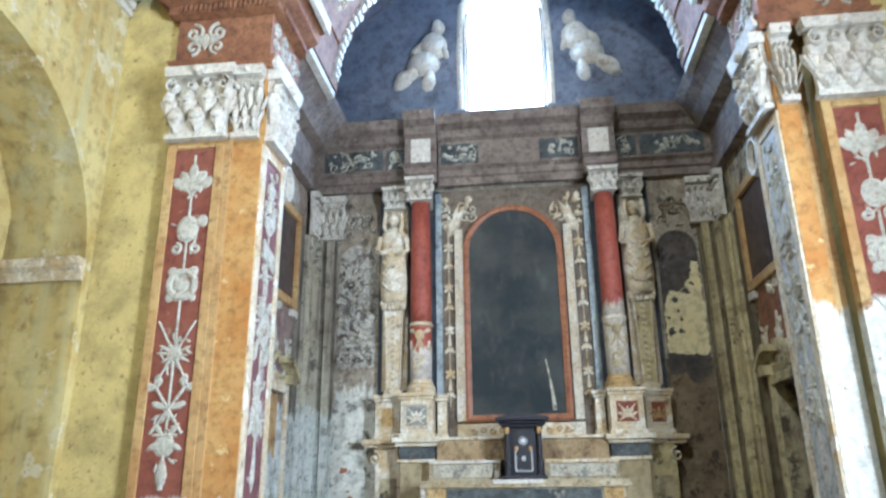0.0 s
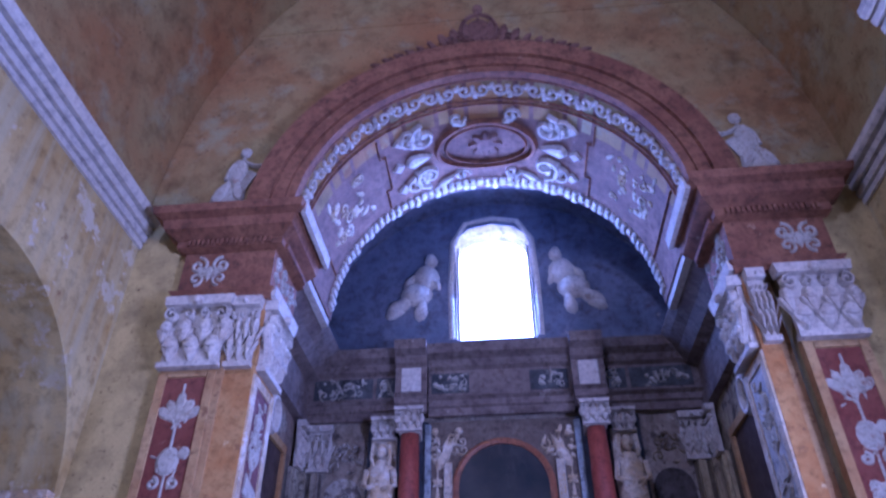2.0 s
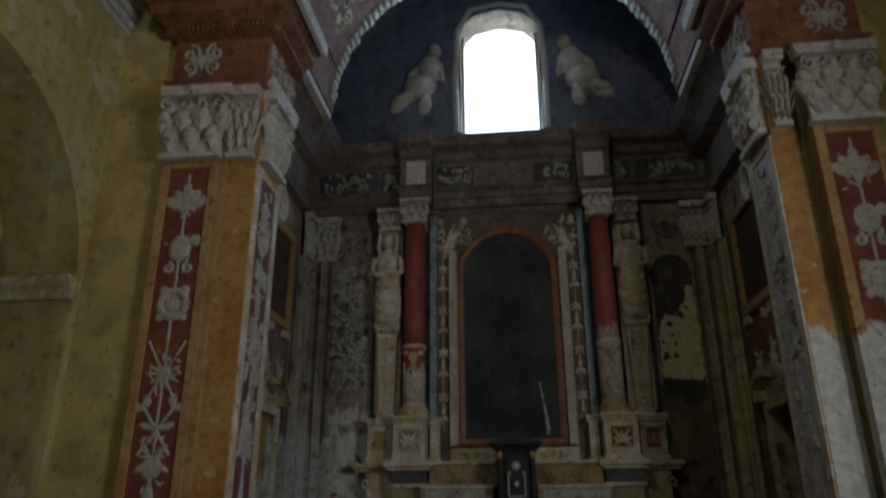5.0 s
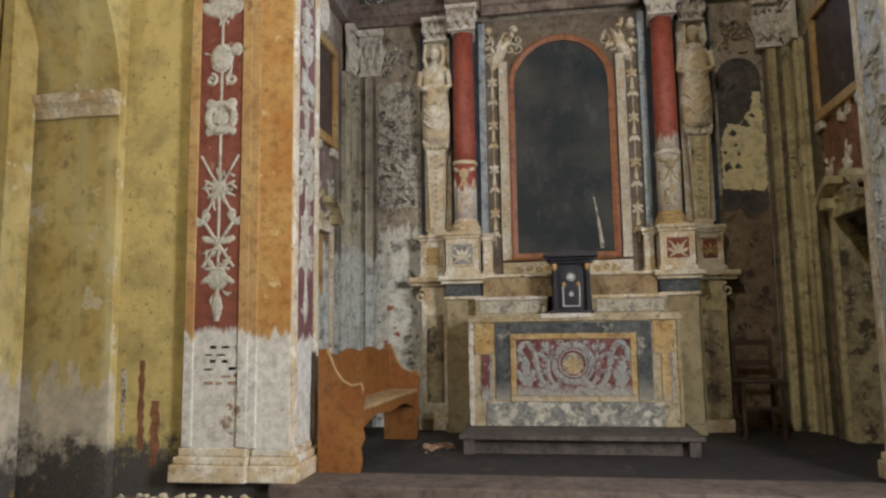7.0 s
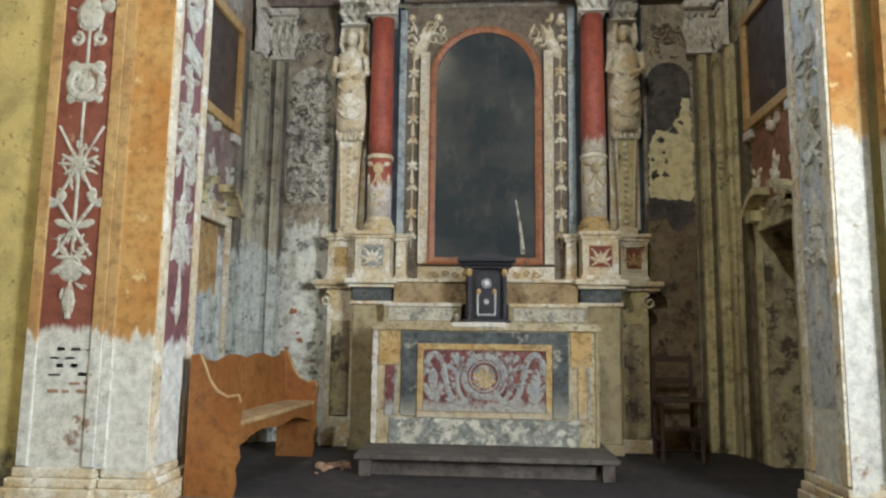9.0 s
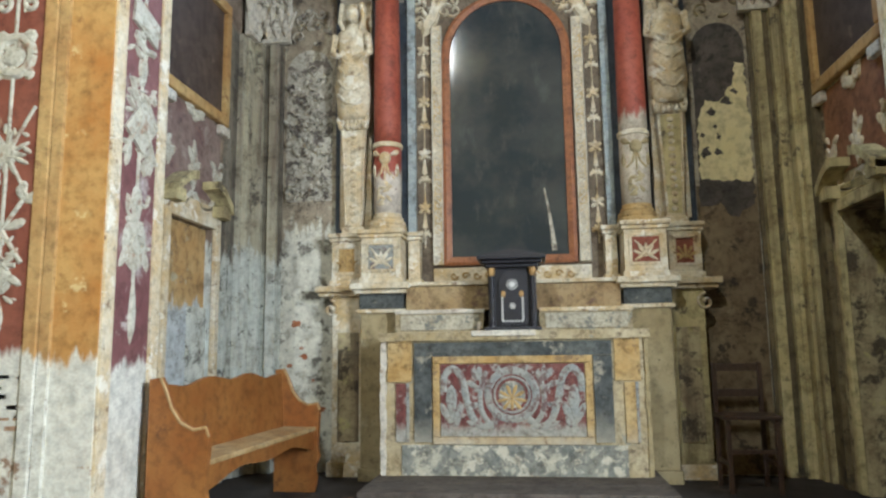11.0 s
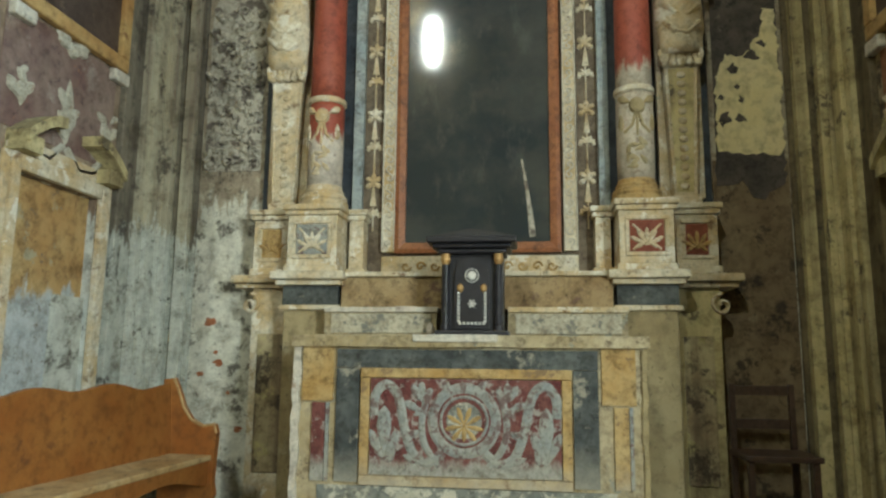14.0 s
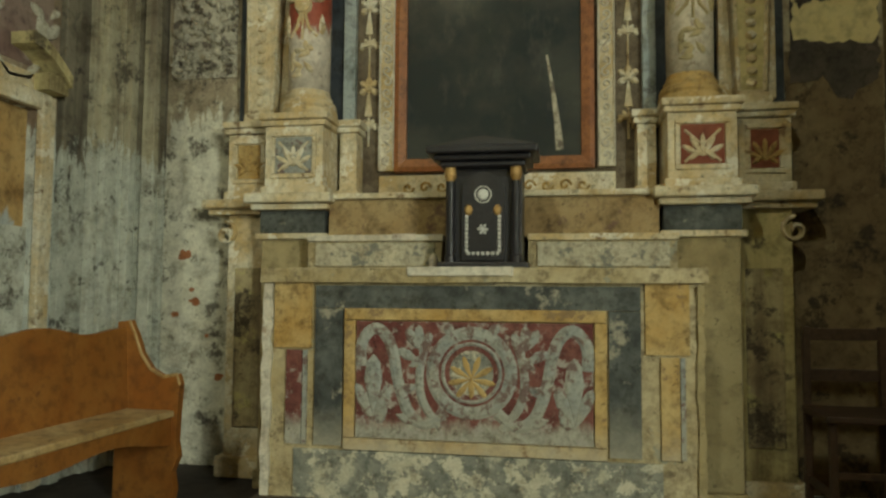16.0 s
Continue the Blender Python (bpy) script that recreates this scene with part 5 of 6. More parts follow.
# picture surround
sur = part("surround", boxes((-0.94, 0.94, 8.6, 8.66, 1.937, 5.1)), aged("olive_grey_panel", (0.12, 0.09, 0.06), (0.2, 0.16, 0.11), 3, (0.06, 0.04, 0.03), 0.45, (0.36, 0.32, 0.24), 0.35), reredos, "faded brown grey painted ground")
for s in (-1, 1):
    part("blue_strip", boxes((s * 0.985, s * 0.905, 8.545, 8.6, 2.45, 5.05), bevel=0.006), BLUE, reredos, "slate blue painted strip")
    part("egg_strip", boxes((s * 0.745, s * 0.64, 8.55, 8.6, 2.13, 4.55), bevel=0.006), CREAM, reredos, "cream carved strip")
    bm = bmesh.new()
    for k in range(32):
        ribbon(bm, spiral(s * 0.69, 2.2 + k * 0.073, 0.034, 1.1, 90 if k % 2 else -90, s, 9), 0.015, on_y(8.55), 0.012)
    for q in (0.645, 0.738):
        ribbon(bm, [(s * q, 2.15), (s * q, 3.3), (s * q, 4.53)], 0.014, on_y(8.55), 0.016)
    part("strip_carving", bm, STUCCO, reredos)
    bm = bmesh.new()
    u = s * 0.825
    g = on_y(8.6)
    ribbon(bm, [(u, 2.3), (u, 3.4), (u, 4.5)], 0.014, g, 0.012)
    for k in range(9):
        z = 2.42 + k * 0.27
        if k % 2:
            for a in (35, 145, 215, 325, 90):
                petal(bm, u, z, 0.075, 0.045, a, g, 0.025)
            disc(bm, u, z, 0.03, g, 0.03, 10)
            prism(bm, [(u - 0.008, z - 0.05), (u + 0.008, z - 0.05), (u + 0.025, z - 0.19), (u - 0.025, z - 0.19)], g, 0, 0.015)
        else:
            for a in (25, 155, 60, 120):
                petal(bm, u, z, 0.07, 0.03, a, g, 0.02)
            disc(bm, u - 0.05, z, 0.018, g, 0.02, 8)
            disc(bm, u + 0.05, z, 0.018, g, 0.02, 8)
    part("flower_drop", bm, CREAM, reredos, "cream stucco flowers on a stem")
    # spandrels beside the painting's round head
    bm = leaf_field(on_y(8.6), min(s * 0.5, s * 0.9), max(s * 0.5, s * 0.9), 4.62, 5.02, 16, 0.09, 40 + s, 0.035)
    petal(bm, s * 0.6, 4.9, 0.5, 0.14, -90 + s * 28, on_y(8.6), 0.05)
    petal(bm, s * 0.7, 4.9, 0.4, 0.1, -90 + s * 8, on_y(8.6), 0.05)
    tagged(part("spandrel_relief", bm, CREAM, reredos, "pale stucco relief in the spandrel"), kind="stuff")

bm = bmesh.new()
for k in range(11):
    ribbon(bm, spiral(-0.55 + k * 0.11, 2.02, 0.04, 1.1, 0, 1 if k % 2 else -1, 9), 0.018, on_y(8.57), 0.012)
part("lower_carving", bm, ALTARY, reredos)
part("lower_strip", boxes((-0.745, 0.745, 8.57, 8.6, 1.95, 2.1), bevel=0.006), CREAM, reredos)

# entablature of the altarpiece
ent = thing("altarpiece_entablature", "moulded stucco entablature with painted frieze", "entablature", kind="structure")
bm = bmesh.new()
prof = [(0, 5.14), (0.06, 5.14), (0.06, 5.24), (0.09, 5.26), (0.09, 5.34), (0.14, 5.38), (0.04, 5.4), (0.04, 5.78), (0.1, 5.82), (0.14, 5.9), (0.24, 5.96), (0.28, 6.08), (0, 6.08)]
P = []
for x, y in ((-2.6, 8.62), (-1.36, 8.62), (-1.36, 8.4), (-0.94, 8.4), (-0.94, 8.56), (0.94, 8.56), (0.94, 8.4), (1.36, 8.4), (1.36, 8.62), (2.6, 8.62)):
    P.append(((x, y), (0, -1)))
moulding(bm, prof, P)
part("mouldings", bm, DUSKY, ent)
for x0, x1 in ((-2.5, -1.7), (-1.65, -1.4), (-0.9, -0.4), (0.4, 0.9), (1.4, 1.65), (1.7, 2.5)):
    part("frieze_panel", boxes((x0, x1, 8.57 if abs(x0 + x1) > 2 else 8.51, 8.63, 5.46, 5.74)), DARKBAND, ent, "dark slate painted frieze panel")
    part("frieze_scroll", leaf_field(on_y(8.57 if abs(x0 + x1) > 2 else 8.51), x0 + 0.05, x1 - 0.05, 5.5, 5.7, int(22 * (x1 - x0)) + 4, 0.07, int(x0 * 10), 0.02), GRISAILLE, ent)
for s in (-1, 1):
    part("frieze_block", boxes((s * 1.28, s * 1.02, 8.33, 8.4, 5.42, 5.76), bevel=0.01), STUCCO, ent, "white stucco block over the column")

# the painting
painting = thing("altar_painting", "dark varnished round-headed altar painting in an orange brown frame", "painting")
outer = arched(-0.64, 0.62, 2.12, 4.84, 24)
inner = arched(-0.56, 0.54, 2.2, 4.77, 24)
bm = bmesh.new()
prism(bm, inner, on_y(8.57), -0.01, 0.0)
part("canvas", bm, CANVAS, painting, "very dark glossy canvas")
bm = bmesh.new()
q = on_y(8.595)
a0 = [bm.verts.new(q(u, v, 0.0)) for u, v in outer]
a1 = [bm.verts.new(q(u, v, 0.05)) for u, v in outer]
b1 = [bm.verts.new(q(u, v, 0.06)) for u, v in arched(-0.61, 0.59, 2.15, 4.81, 24)]
b2 = [bm.verts.new(q(u, v, 0.045)) for u, v in inner]
b3 = [bm.verts.new(q(u, v, 0.0)) for u, v in inner]
n = len(outer)
for r0, r1 in ((a0, a1), (a1, b1), (b1, b2), (b2, b3)):
    for i in range(n):
        bm.faces.new((r0[i], r0[(i + 1) % n], r1[(i + 1) % n], r1[i]))
part("frame", bm, WALNUT, painting, "orange brown wooden frame")
bm = bmesh.new()
ribbon(bm, [(0.41, 2.24), (0.395, 2.4), (0.37, 2.6), (0.33, 2.84)], 0.05, on_y(8.57), 0.004, taper=True)
part("pale_streak", bm, RELIEF, painting, "pale vertical stroke in the painting")

# lunette window
win = thing("window_1", "bright arched lunette window with a thin frame", "window", kind="structure")
part("pane", boxes((-0.52, 0.52, 8.86, 8.866, 6.34, 8.24)), GLASS, win)
win.children[0].visible_shadow = False
for r in ((-0.56, -0.52, 6.3, 8.3), (0.52, 0.56, 6.3, 8.3), (-0.52, 0.52, 6.3, 6.34)):
    part("window_frame", boxes((r[0], r[1], 8.82, 8.9, r[2], r[3])), STUCCO, win)
bm = bmesh.new()
for s in (-1, 1):
    ribbon(bm, [(s * 0.62, 6.32), (s * 0.63, 7.2), (s * 0.6, 8.0), (s * 0.4, 8.36), (0, 8.44)], 0.09, on_y(8.625), 0.03)
tagged(part("window_surround", bm, STUCCO), "white stucco moulding round the window", "moulding", kind="structure")


def seated(s):
    bm = bmesh.new()
    put = on_y(8.625)
    disc(bm, s * 0.93, 7.66, 0.1, put, 0.12, 12, 1.2)
    disc(bm, s * 1.0, 7.36, 0.2, put, 0.14, 14, 1.15)
    disc(bm, s * 1.14, 7.08, 0.24, put, 0.14, 14, 0.8)
    for k, (x, z, ln, w, a) in enumerate(((1.1, 7.1, 0.5, 0.2, 52), (1.2, 7.0, 0.42, 0.18, 62), (1.3, 6.8, 0.3, 0.14, 75), (1.02, 7.02, 0.4, 0.2, 12), (0.9, 7.42, 0.3, 0.1, -20), (1.12, 7.44, 0.32, 0.12, 40))):
        petal(bm, s * x, z, ln, w, -90 + s * a, put, 0.1)
    return tagged(part("statue", bm, STUCCO, smooth=True), "white stucco seated statue beside the window", "statue", group="window statues")


seated(-1)
seated(1)

# ---- altar ----
altar = thing("altar", "painted masonry altar with worn red and grey scrollwork front", "altar")
YF = 7.5
bm = boxes((-1.01, 1.03, YF, 8.3, 0.34, 1.4))
bmesh.ops.subdivide_edges(bm, edges=bm.edges[:], cuts=9, use_grid_fill=True)
rough_up(bm, 0.012, 5)
part("body", bm, ALTAR, altar, "cream plastered body with chipped corners")
bm = boxes((-1.04, 1.06, YF - 0.04, 8.3, 1.4, 1.468))
bmesh.ops.subdivide_edges(bm, edges=bm.edges[:], cuts=11, use_grid_fill=True)
rough_up(bm, 0.008, 8)
part("table_slab", bm, ALTAR, altar, "worn cream altar slab")
part("slab_patch", boxes((-0.3, 0.2, YF - 0.053, YF + 0.3, 1.43, 1.474), bevel=0.006), STUCCO, altar, "bare white patch on the slab edge")
f = YF - 0.012
for x0, x1 in ((-1.03, -0.985), (1.012, 1.042)):
    bm = boxes((x0, x1, YF - 0.018, YF + 0.05, 0.37, 1.39))
    bmesh.ops.subdivide_edges(bm, edges=bm.edges[:], cuts=14, use_grid_fill=True)
    rough_up(bm, 0.014, 14)
    part("chipped_edge", bm, STUCCO if x0 < 0 else DUN, altar, "broken white plaster edge" if x0 < 0 else "")
part("dark_border", boxes((-0.76, 0.77, f - 0.004, YF + 0.02, 1.275, 1.385)), DARKBAND, altar, "dark slate painted border")
part("dark_border", boxes((-0.76, -0.62, f - 0.004, YF + 0.02, 0.62, 1.272)), DARKBAND, altar)
part("dark_border", boxes((0.63, 0.77, f - 0.004, YF + 0.02, 0.62, 1.272)), DARKBAND, altar)
part("scraped_band", boxes((-0.86, 0.86, f - 0.003, YF + 0.02, 0.37, 0.6)), ALTARBASE, altar, "scraped dark and white lower band")
for s, c in ((-1, -0.875), (1, 0.885)):
    part("corner_block", boxes((c - 0.095, c + 0.095, f - 0.004, YF + 0.02, 1.08, 1.4)), ALTARY, altar, "yellow painted corner block")
    part("side_strip", boxes((c - 0.03, c + 0.05, f - 0.004, YF + 0.02, 0.62, 1.07)), ALTARRED if s < 0 else ALTARY, altar)
    part("side_line", boxes((c + 0.054, c + 0.075, f - 0.002, YF + 0.02, 0.62, 1.07)), ALTARGREY, altar)
part("red_ground", boxes((-0.55, 0.56, f - 0.006, YF + 0.02, 0.665, 1.215)), ALTARRED, altar, "dark red painted panel, worn grey below")
bm = bmesh.new()
for r in ((-0.61, 0.62, 1.22, 1.275), (-0.61, 0.62, 0.605, 0.66), (-0.61, -0.555, 0.663, 1.217), (0.565, 0.62, 0.663, 1.217)):
    box(bm, r[0], r[1], f - 0.014, YF + 0.02, r[2], r[3], bevel=0.004)
part("yellow_frame", bm, ALTARY, altar, "yellow ochre painted frame")
bm = bmesh.new()
g = on_y(f - 0.006)
ring(bm, 0.005, 0.98, 0.185, 0.06, g, 0.007, 32)
ring(bm, 0.005, 0.98, 0.135, 0.018, g, 0.006, 28)
for s in (-1, 1):
    o = 0.005
    ribbon(bm, curve([(o + s * 0.12, 0.8), (o + s * 0.2, 0.73), (o + s * 0.29, 0.76), (o + s * 0.35, 0.92), (o + s * 0.38, 1.12), (o + s * 0.46, 1.2), (o + s * 0.535, 1.12), (o + s * 0.53, 1.0)]), 0.055, g, 0.007)
    ribbon(bm, curve([(o + s * 0.2, 1.14), (o + s * 0.25, 1.0), (o + s * 0.24, 0.84), (o + s * 0.14, 0.72)]), 0.04, g, 0.006)
    petal(bm, o + s * 0.47, 0.76, 0.3, 0.09, 90, g, 0.007)
    petal(bm, o + s * 0.47, 0.74, 0.2, 0.06, 90 - s * 25, g, 0.006)
    petal(bm, o + s * 0.47, 0.74, 0.2, 0.06, 90 + s * 25, g, 0.006)
    for a, u, v, L in ((90, 0.25, 1.08, 0.12), (60, 0.25, 1.08, 0.12), (120, 0.25, 1.06, 0.12), (30, 0.24, 1.02, 0.13), (150, 0.3, 1.0, 0.1), (-20, 0.25, 0.92, 0.1), (80, 0.1, 1.14, 0.07), (200, 0.36, 0.78, 0.1), (-60, 0.4, 0.82, 0.1)):
        petal(bm, o + s * u, v, L, 0.05, a if s > 0 else 180 - a, g, 0.006)
part("scrollwork", bm, ALTARGREY, altar, "grey painted acanthus scrolls and roundel")
bm = bmesh.new()
for a in range(-50, 231, 40):
    petal(bm, 0.005, 0.95, 0.115, 0.03, a, g, 0.007)
petal(bm, 0.005, 0.98, 0.12, 0.03, -90, g, 0.007)
disc_bm = bmesh.new()
disc(disc_bm, 0.005, 0.98, 0.126, on_y(f - 0.0055), 0.001, 24)
part("roundel", disc_bm, ALTARBASE, altar, "dark worn roundel ground")
part("palmette", bm, ALTARY, altar, "yellow painted palmette in the roundel")
plat = thing("altar_platform", "low grey wooden altar platform", "platform")
for k in range(4):
    part("plank", boxes((-1.06, 1.11, 6.85 + k * 0.36, 6.85 + k * 0.36 + 0.355, 0.325, 0.366), bevel=0.008), PLATFORM, plat)
part("riser", boxes((-0.97, 1.02, 6.96, 8.2, 0.19, 0.325)), PLATFORM, plat)
for x in (-1.02, 0.97):
    part("foot", boxes((x, x + 0.1, 6.87, 6.955, 0.19, 0.324), bevel=0.006), PLATFORM, plat)

# altar steps (gradines)
for s in (-1, 1):
    a, b = sorted((s * 0.24, s * 1.02))
    gr = thing("altar_shelf", "chipped cream altar shelf with faded marbling" if s < 0 else "yellowed cream altar shelf with worn marbling", "shelf", group="altar shelves")
    bm = boxes((a, b, 8.06, 8.6, 1.47, 1.67))
    bmesh.ops.subdivide_edges(bm, edges=bm.edges[:], cuts=5, use_grid_fill=True)
    rough_up(bm, 0.005, 9)
    part("block", bm, ALTAR, gr)
    part("face", boxes((a + 0.05, b - 0.04, 8.045, 8.07, 1.5, 1.63)), aged("marbled_shelf_face", (0.42, 0.38, 0.28), (0.54, 0.5, 0.38), 6, (0.12, 0.13, 0.12), 0.75, (0.3, 0.3, 0.26), 0.36, spot_scale=14), gr, "faded marbled face")
    part("top_edge", boxes((a - 0.002, b + 0.01, 8.04, 8.1, 1.64, 1.676), bevel=0.006), STUCCO if s < 0 else CREAM, gr)
part("upper_shelf", boxes((-0.95, 0.95, 8.2, 8.6, 1.67, 1.9), bevel=0.01), aged("upper_shelf_paint", (0.3, 0.2, 0.09), (0.42, 0.32, 0.17), 3, (0.14, 0.08, 0.06), 0.55, spot_scale=7), reredos, "stained ochre upper shelf")
part("upper_shelf_edge", boxes((-0.955, 0.955, 8.17, 8.6, 1.9, 1.934), bevel=0.008), CREAM, reredos)
part("red_chip", boxes((-0.52, -0.38, 8.036, 8.06, 1.645, 1.68), bevel=0.004), COLUMN, reredos)

# tabernacle
tab = thing("tabernacle", "black lacquered wooden tabernacle with gilt caps and white inlay", "tabernacle")
TX, TY = 0.02, 7.78
bm = bmesh.new()
box(bm, TX - 0.2, TX + 0.2, TY + 0.05, 8.05, 1.5, 2.02, bevel=0.006)
part("body", bm, BLACK, tab)
part("plinth", boxes((TX - 0.235, TX + 0.235, TY - 0.02, 8.05, 1.472, 1.51), bevel=0.008), BLACK, tab)
for k, (o, z0, z1) in enumerate(((0.02, 2.0, 2.03), (0.05, 2.032, 2.06), (0.085, 2.062, 2.1))):
    part("cornice", boxes((TX - 0.2 - o, TX + 0.2 + o, TY - o, 8.06, z0, z1), bevel=0.01), BLACK, tab)
bm = bmesh.new()
prism(bm, [(TX - 0.28, 2.102), (TX + 0.28, 2.102), (TX + 0.2, 2.12), (TX, 2.15), (TX - 0.2, 2.12)], on_y(TY - 0.06), -0.25, 0.0)
part("top", bm, BLACK, tab)
bm = bmesh.new()
prism(bm, arched(TX - 0.11, TX + 0.11, 1.52, 1.98, 12), on_y(TY + 0.05), 0, 0.03)
door = part("door", bm, BLACK, tab, "dark arched door")
bm = bmesh.new()
disc(bm, TX + 0.0, 1.86, 0.03, on_y(TY + 0.02), 0.012, 16)
ring(bm, TX + 0.0, 1.86, 0.042, 0.008, on_y(TY + 0.02), 0.008, 20)
part("medallion", bm, PEARL, door, "white round medallion")
bm = bmesh.new()
g = on_y(TY + 0.02)
for s in (-1, 1):
    for k in range(9):
        disc(bm, TX + s * 0.085, 1.57 + k * 0.022, 0.011, g, 0.008, 6)
for k in range(7):
    disc(bm, TX - 0.075 + k * 0.025, 1.555, 0.011, g, 0.008, 6)
for a in range(0, 360, 60):
    petal(bm, TX, 1.68, 0.03, 0.015, a, g, 0.006)
tagged(part("inlay", bm, PEARL, door, "white inlaid border"), kind="stuff")
for s in (-1, 1):
    bm = bmesh.new()
    lathe(bm, [(0.03, 1.51), (0.03, 1.54), (0.022, 1.55), (0.026, 1.62), (0.019, 1.66), (0.025, 1.72), (0.019, 1.8), (0.024, 1.86), (0.02, 1.93)], TX + s * 0.17, TY + 0.02, 14)
    part("colonnette", bm, BLACK, tab)
    bm = bmesh.new()
    lathe(bm, [(0.02, 1.93), (0.032, 1.96), (0.03, 2.0)], TX + s * 0.17, TY + 0.02, 14)
    part("gilt_capital", bm, GILT, tab, "dull gilt capital")
    bm = bmesh.new()
    disc(bm, TX + s * 0.075, 1.78, 0.022, g, 0.016, 10, 1.3)
    part("gilt_boss", bm, GILT, door, "small gilt boss")
bm = bmesh.new()
bmesh.ops.create_icosphere(bm, subdivisions=2, radius=0.03, matrix=Matrix.LocRotScale((-0.27, 7.98, 1.52), None, (0.9, 0.9, 1.6)))
tagged(part("votive_glass", bm, COLUMN, smooth=True), "small dark red votive glass on the altar", "votive light")

# ---- bench ----
def bench():
    b = thing("bench", "honey brown pine church bench with a wavy back", "bench")
    y0, y1, xb, xf = 5.92, 7.78, -2.05, -1.71
    fl = 0.19
    side = [(xb - 0.03, fl), (xf - 0.02, fl), (xf, fl + 0.1), (xf - 0.015, fl + 0.2), (xf + 0.02, fl + 0.28), (xf + 0.003, fl + 0.36), (xf + 0.01, fl + 0.52), (xf + 0.02, fl + 0.66), (xf, fl + 0.715), (xf - 0.08, fl + 0.7), (xf - 0.16, fl + 0.74), (xf - 0.22, fl + 0.82), (xb + 0.08, fl + 0.92), (xb + 0.04, fl + 1.0), (xb - 0.03, fl + 0.99)]
    for y in (y0, y1 - 0.045):
        bm = bmesh.new()
        prism(bm, side, lambda u, v, d, y=y: (u, y + d, v), 0, 0.045)
        part("end_panel", bm, WOOD, b, "shaped wooden end panel")
        bm = bmesh.new()
        ribbon(bm, side[7:14], 0.02, lambda u, v, d, y=y: (u, y - d, v), 0.004)
        part("worn_edge", bm, WORNWOOD, b)
    m = 36
    top = []
    for k in range(m + 1):
        f = k / m
        top.append((y0 + 0.045 + f * (y1 - y0 - 0.09), fl + 0.94 + 0.018 * math.cos(f * 6 * math.pi) + 0.03 * math.sin(math.pi * f)))
    bm = bmesh.new()
    prism(bm, [(y0 + 0.045, fl + 0.5), (y1 - 0.045, fl + 0.5)] + top[::-1], lambda u, v, d: (xb + d + 0.05 - 0.06 * (v - fl), u, v), 0, 0.03)
    part("backrest", bm, WOOD, b)
    part("seat", boxes((xb + 0.03, xf - 0.005, y0 + 0.046, y1 - 0.046, fl + 0.49, fl + 0.525), bevel=0.008), WORNWOOD, b, "dusty worn seat board")
    lower = [(y0 + 0.046, fl + 0.49), (y1 - 0.046, fl + 0.49)] + [(y1 - 0.046 - f * (y1 - y0 - 0.092), fl + 0.36 - 0.02 * math.cos(f * 4 * math.pi) + 0.05 * math.sin(f * math.pi)) for f in np.linspace(0, 1, 25)]
    bm = bmesh.new()
    prism(bm, lower, lambda u, v, d: (xf - 0.05 + d, u, v), 0, 0.025)
    part("apron", bm, WOOD, b)
    pivot = Matrix.Translation((xb, y0, 0))
    b.matrix_world = pivot @ Matrix.Rotation(radians(-3), 4, "Z") @ pivot.inverted()
    return b


bench()


# ---- dark chair beside the altar ----
def chair():
    c = thing("chair", "dark wooden chair with slatted back in deep shade", "chair")
    x0, x1, y0, y1, fl = 1.66, 2.06, 7.82, 8.2, 0.19
    for x in (x0, x1 - 0.035):
        part("front_leg", boxes((x, x + 0.035, y0, y0 + 0.035, fl, fl + 0.56), bevel=0.004), DARKWOOD, c)
        part("back_leg", boxes((x, x + 0.035, y1 - 0.035, y1, fl, fl + 1.0), bevel=0.004), DARKWOOD, c)
        part("side_rail", boxes((x + 0.006, x + 0.029, y0 + 0.036, y1 - 0.036, fl + 0.2, fl + 0.235), bevel=0.003), DARKWOOD, c)
    part("seat", boxes((x0 - 0.02, x1 + 0.02, y0 - 0.02, y1 - 0.036, fl + 0.561, fl + 0.595), bevel=0.008), DARKWOOD, c)
    for z in (0.72, 0.93):
        part("back_slat", boxes((x0 + 0.036, x1 - 0.036, y1 - 0.03, y1 - 0.008, fl + z, fl + z + 0.06), bevel=0.004), DARKWOOD, c)
    part("front_rail", boxes((x0 + 0.036, x1 - 0.036, y0 + 0.006, y0 + 0.028, fl + 0.3, fl + 0.335), bevel=0.003), DARKWOOD, c)


chair()

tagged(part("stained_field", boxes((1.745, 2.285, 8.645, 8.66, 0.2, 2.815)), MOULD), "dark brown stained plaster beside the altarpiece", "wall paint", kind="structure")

# fallen plaster on the step by the pilaster
rng = random.Random(3)
bm = bmesh.new()
for k in range(40):
    s = rng.uniform(0.012, 0.035)
    x, y = rng.uniform(-3.5, -2.3), rng.uniform(5.22, 5.42)
    bmesh.ops.create_icosphere(bm, subdivisions=1, radius=s, matrix=Matrix.LocRotScale((x, y, 0.1 + 0.4 * s), None, (1, 1, 0.55)))
rough_up(bm, 0.01, 30)
tagged(part("plaster_rubble", bm, CREAM), "small crumbs of fallen cream plaster on the step", "rubble", kind="stuff")

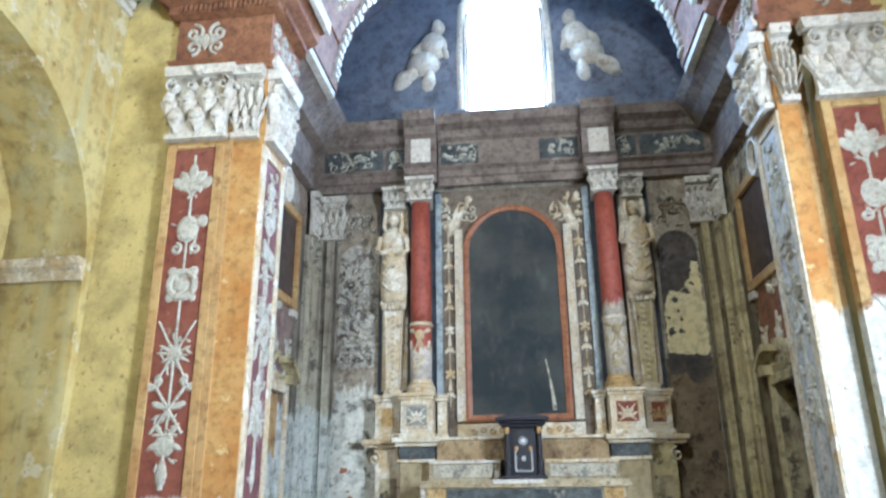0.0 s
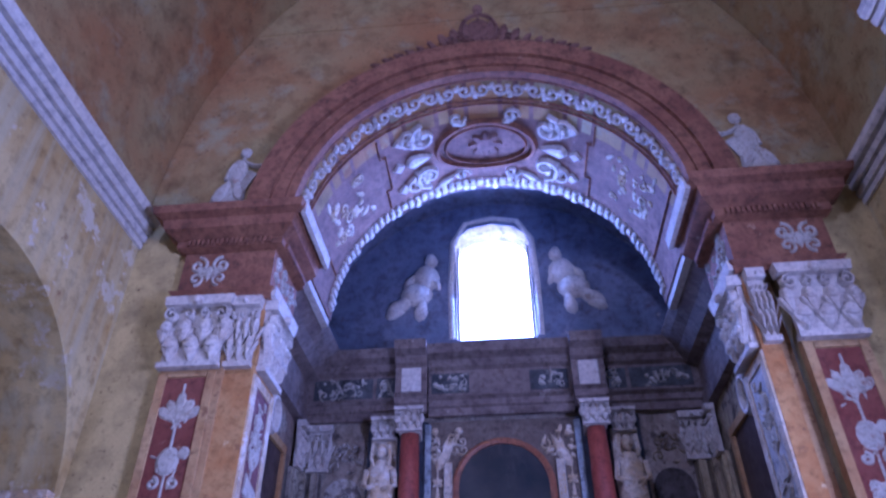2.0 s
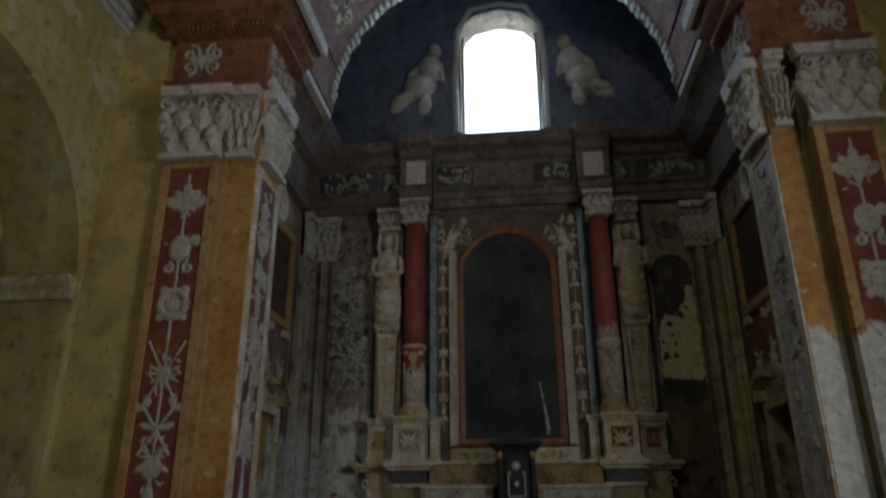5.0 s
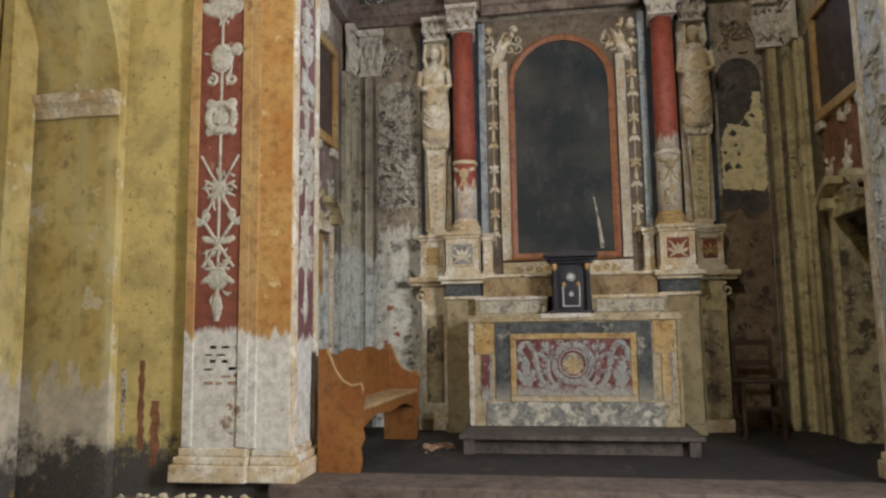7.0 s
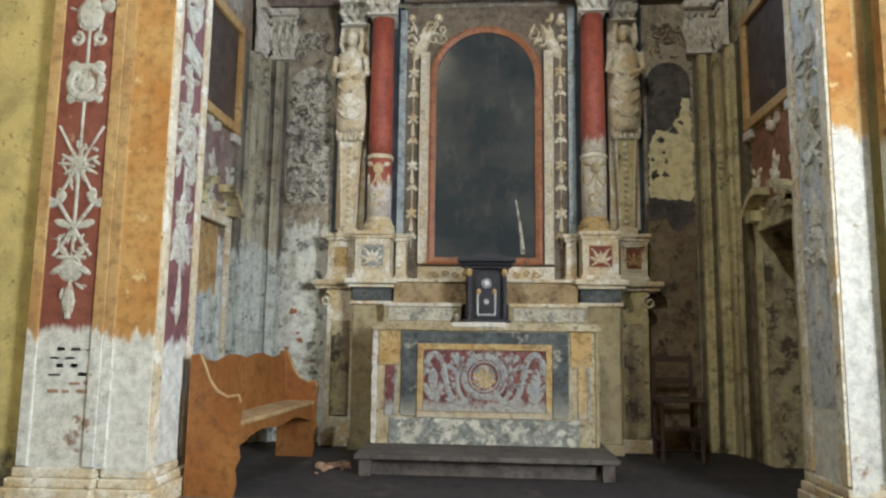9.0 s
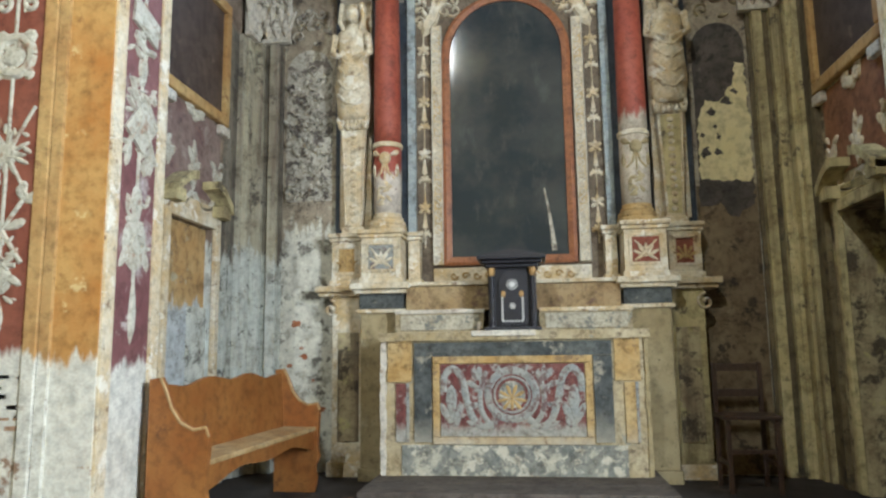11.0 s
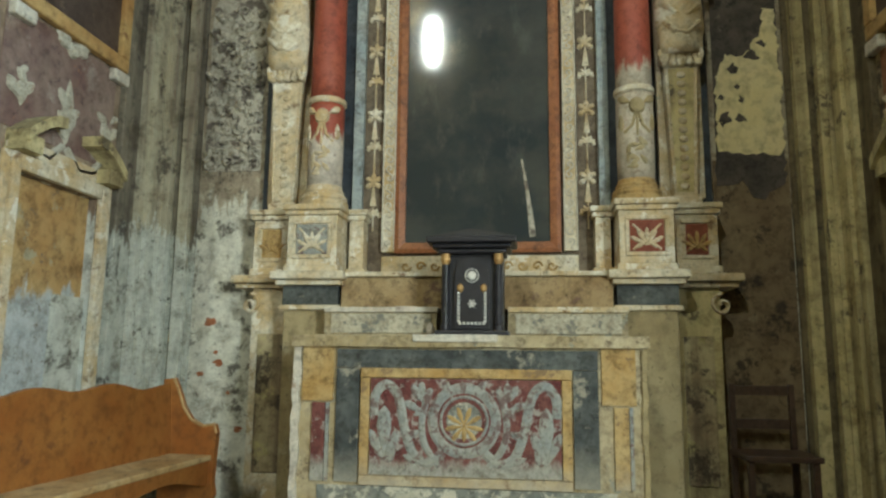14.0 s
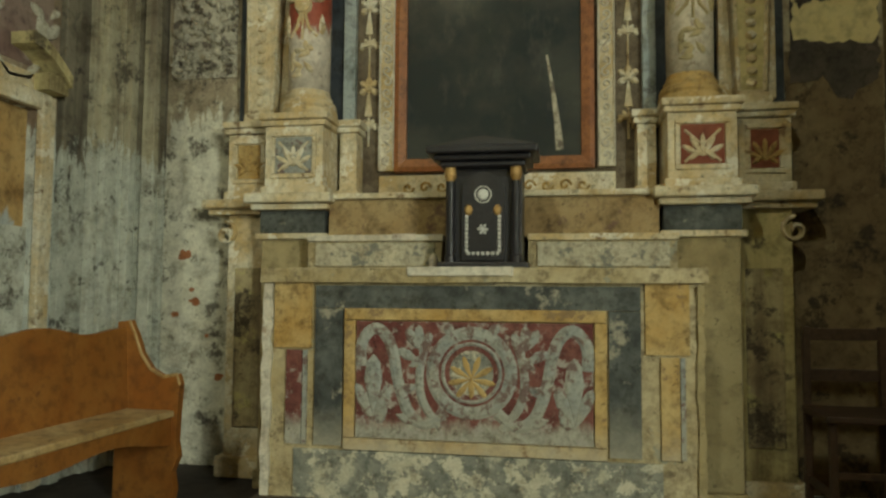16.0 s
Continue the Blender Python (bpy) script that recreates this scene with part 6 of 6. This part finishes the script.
rng = random.Random(14)
bm = bmesh.new()
for k in range(34):
    s = rng.uniform(0.012, 0.035)
    x, y = rng.gauss(-1.3, 0.11), rng.gauss(7.2, 0.13)
    bmesh.ops.create_icosphere(bm, subdivisions=1, radius=s, matrix=Matrix.LocRotScale((x, y, 0.19 + 0.4 * s), None, (1.5, 1, 0.55)))
rough_up(bm, 0.01, 30)
tagged(part("brick_rubble", bm, BRICK), "crumbs of fallen brick and plaster on the chapel floor", "rubble", kind="stuff")

# bare bricks where the pilaster's plaster has gone, and painted bars low on the nave wall
damage = thing("brick_patch", "row of pale worn bricks showing through white plaster", "bricks", kind="structure")
rng = random.Random(12)
for k in range(7):
    for q in range(3):
        if rng.random() < 0.6:
            x = -2.86 + q * 0.1 + 0.045 * (k % 2)
            z = 0.93 + k * 0.055
            part("brick", boxes((x, x + rng.uniform(0.05, 0.09), 5.496, 5.51, z, z + rng.uniform(0.015, 0.03)), bevel=0.002), BRICK, damage)
bars = thing("painted_bars", "faded dark red bars painted low on the wall", "wall paint", kind="structure")
for x, w, z0, z1 in ((-3.42, 0.05, 0.42, 1.12), (-3.3, 0.07, 0.3, 0.8), (-3.58, 0.03, 0.55, 1.05)):
    bm = bmesh.new()
    n = 14
    left = [(x - w / 2 + rng.uniform(-0.012, 0.012), z0 + (z1 - z0) * k / n) for k in range(n + 1)]
    right = [(x + w / 2 + rng.uniform(-0.012, 0.012), z0 + (z1 - z0) * k / n) for k in range(n + 1)]
    prism(bm, left + right[::-1], on_y(5.56), 0.0, 0.004)
    part("bar", bm, RELIEF if w < 0.04 else BROWN, bars)

# small losses down to the terracotta render on the bloomed back wall
for k, (x, z, r) in enumerate(((-2.13, 1.6, 0.05), (-2.04, 1.28, 0.04), (-1.86, 0.78, 0.035), (-2.19, 1.19, 0.03), (-2.07, 1.36, 0.02), (-1.95, 1.05, 0.018))):
    rng = random.Random(50 + k)
    bm = bmesh.new()
    disc_pts = [(x + r * rng.uniform(0.55, 1.3) * math.cos(a * math.pi / 8), z + r * rng.uniform(0.4, 0.9) * math.sin(a * math.pi / 8)) for a in range(16)]
    prism(bm, disc_pts, on_y(8.65), 0.0, 0.005)
    tagged(part("plaster_chip", bm, CHIP), "rust red chip in the white plaster wall", "chip", kind="structure", group="plaster chips")
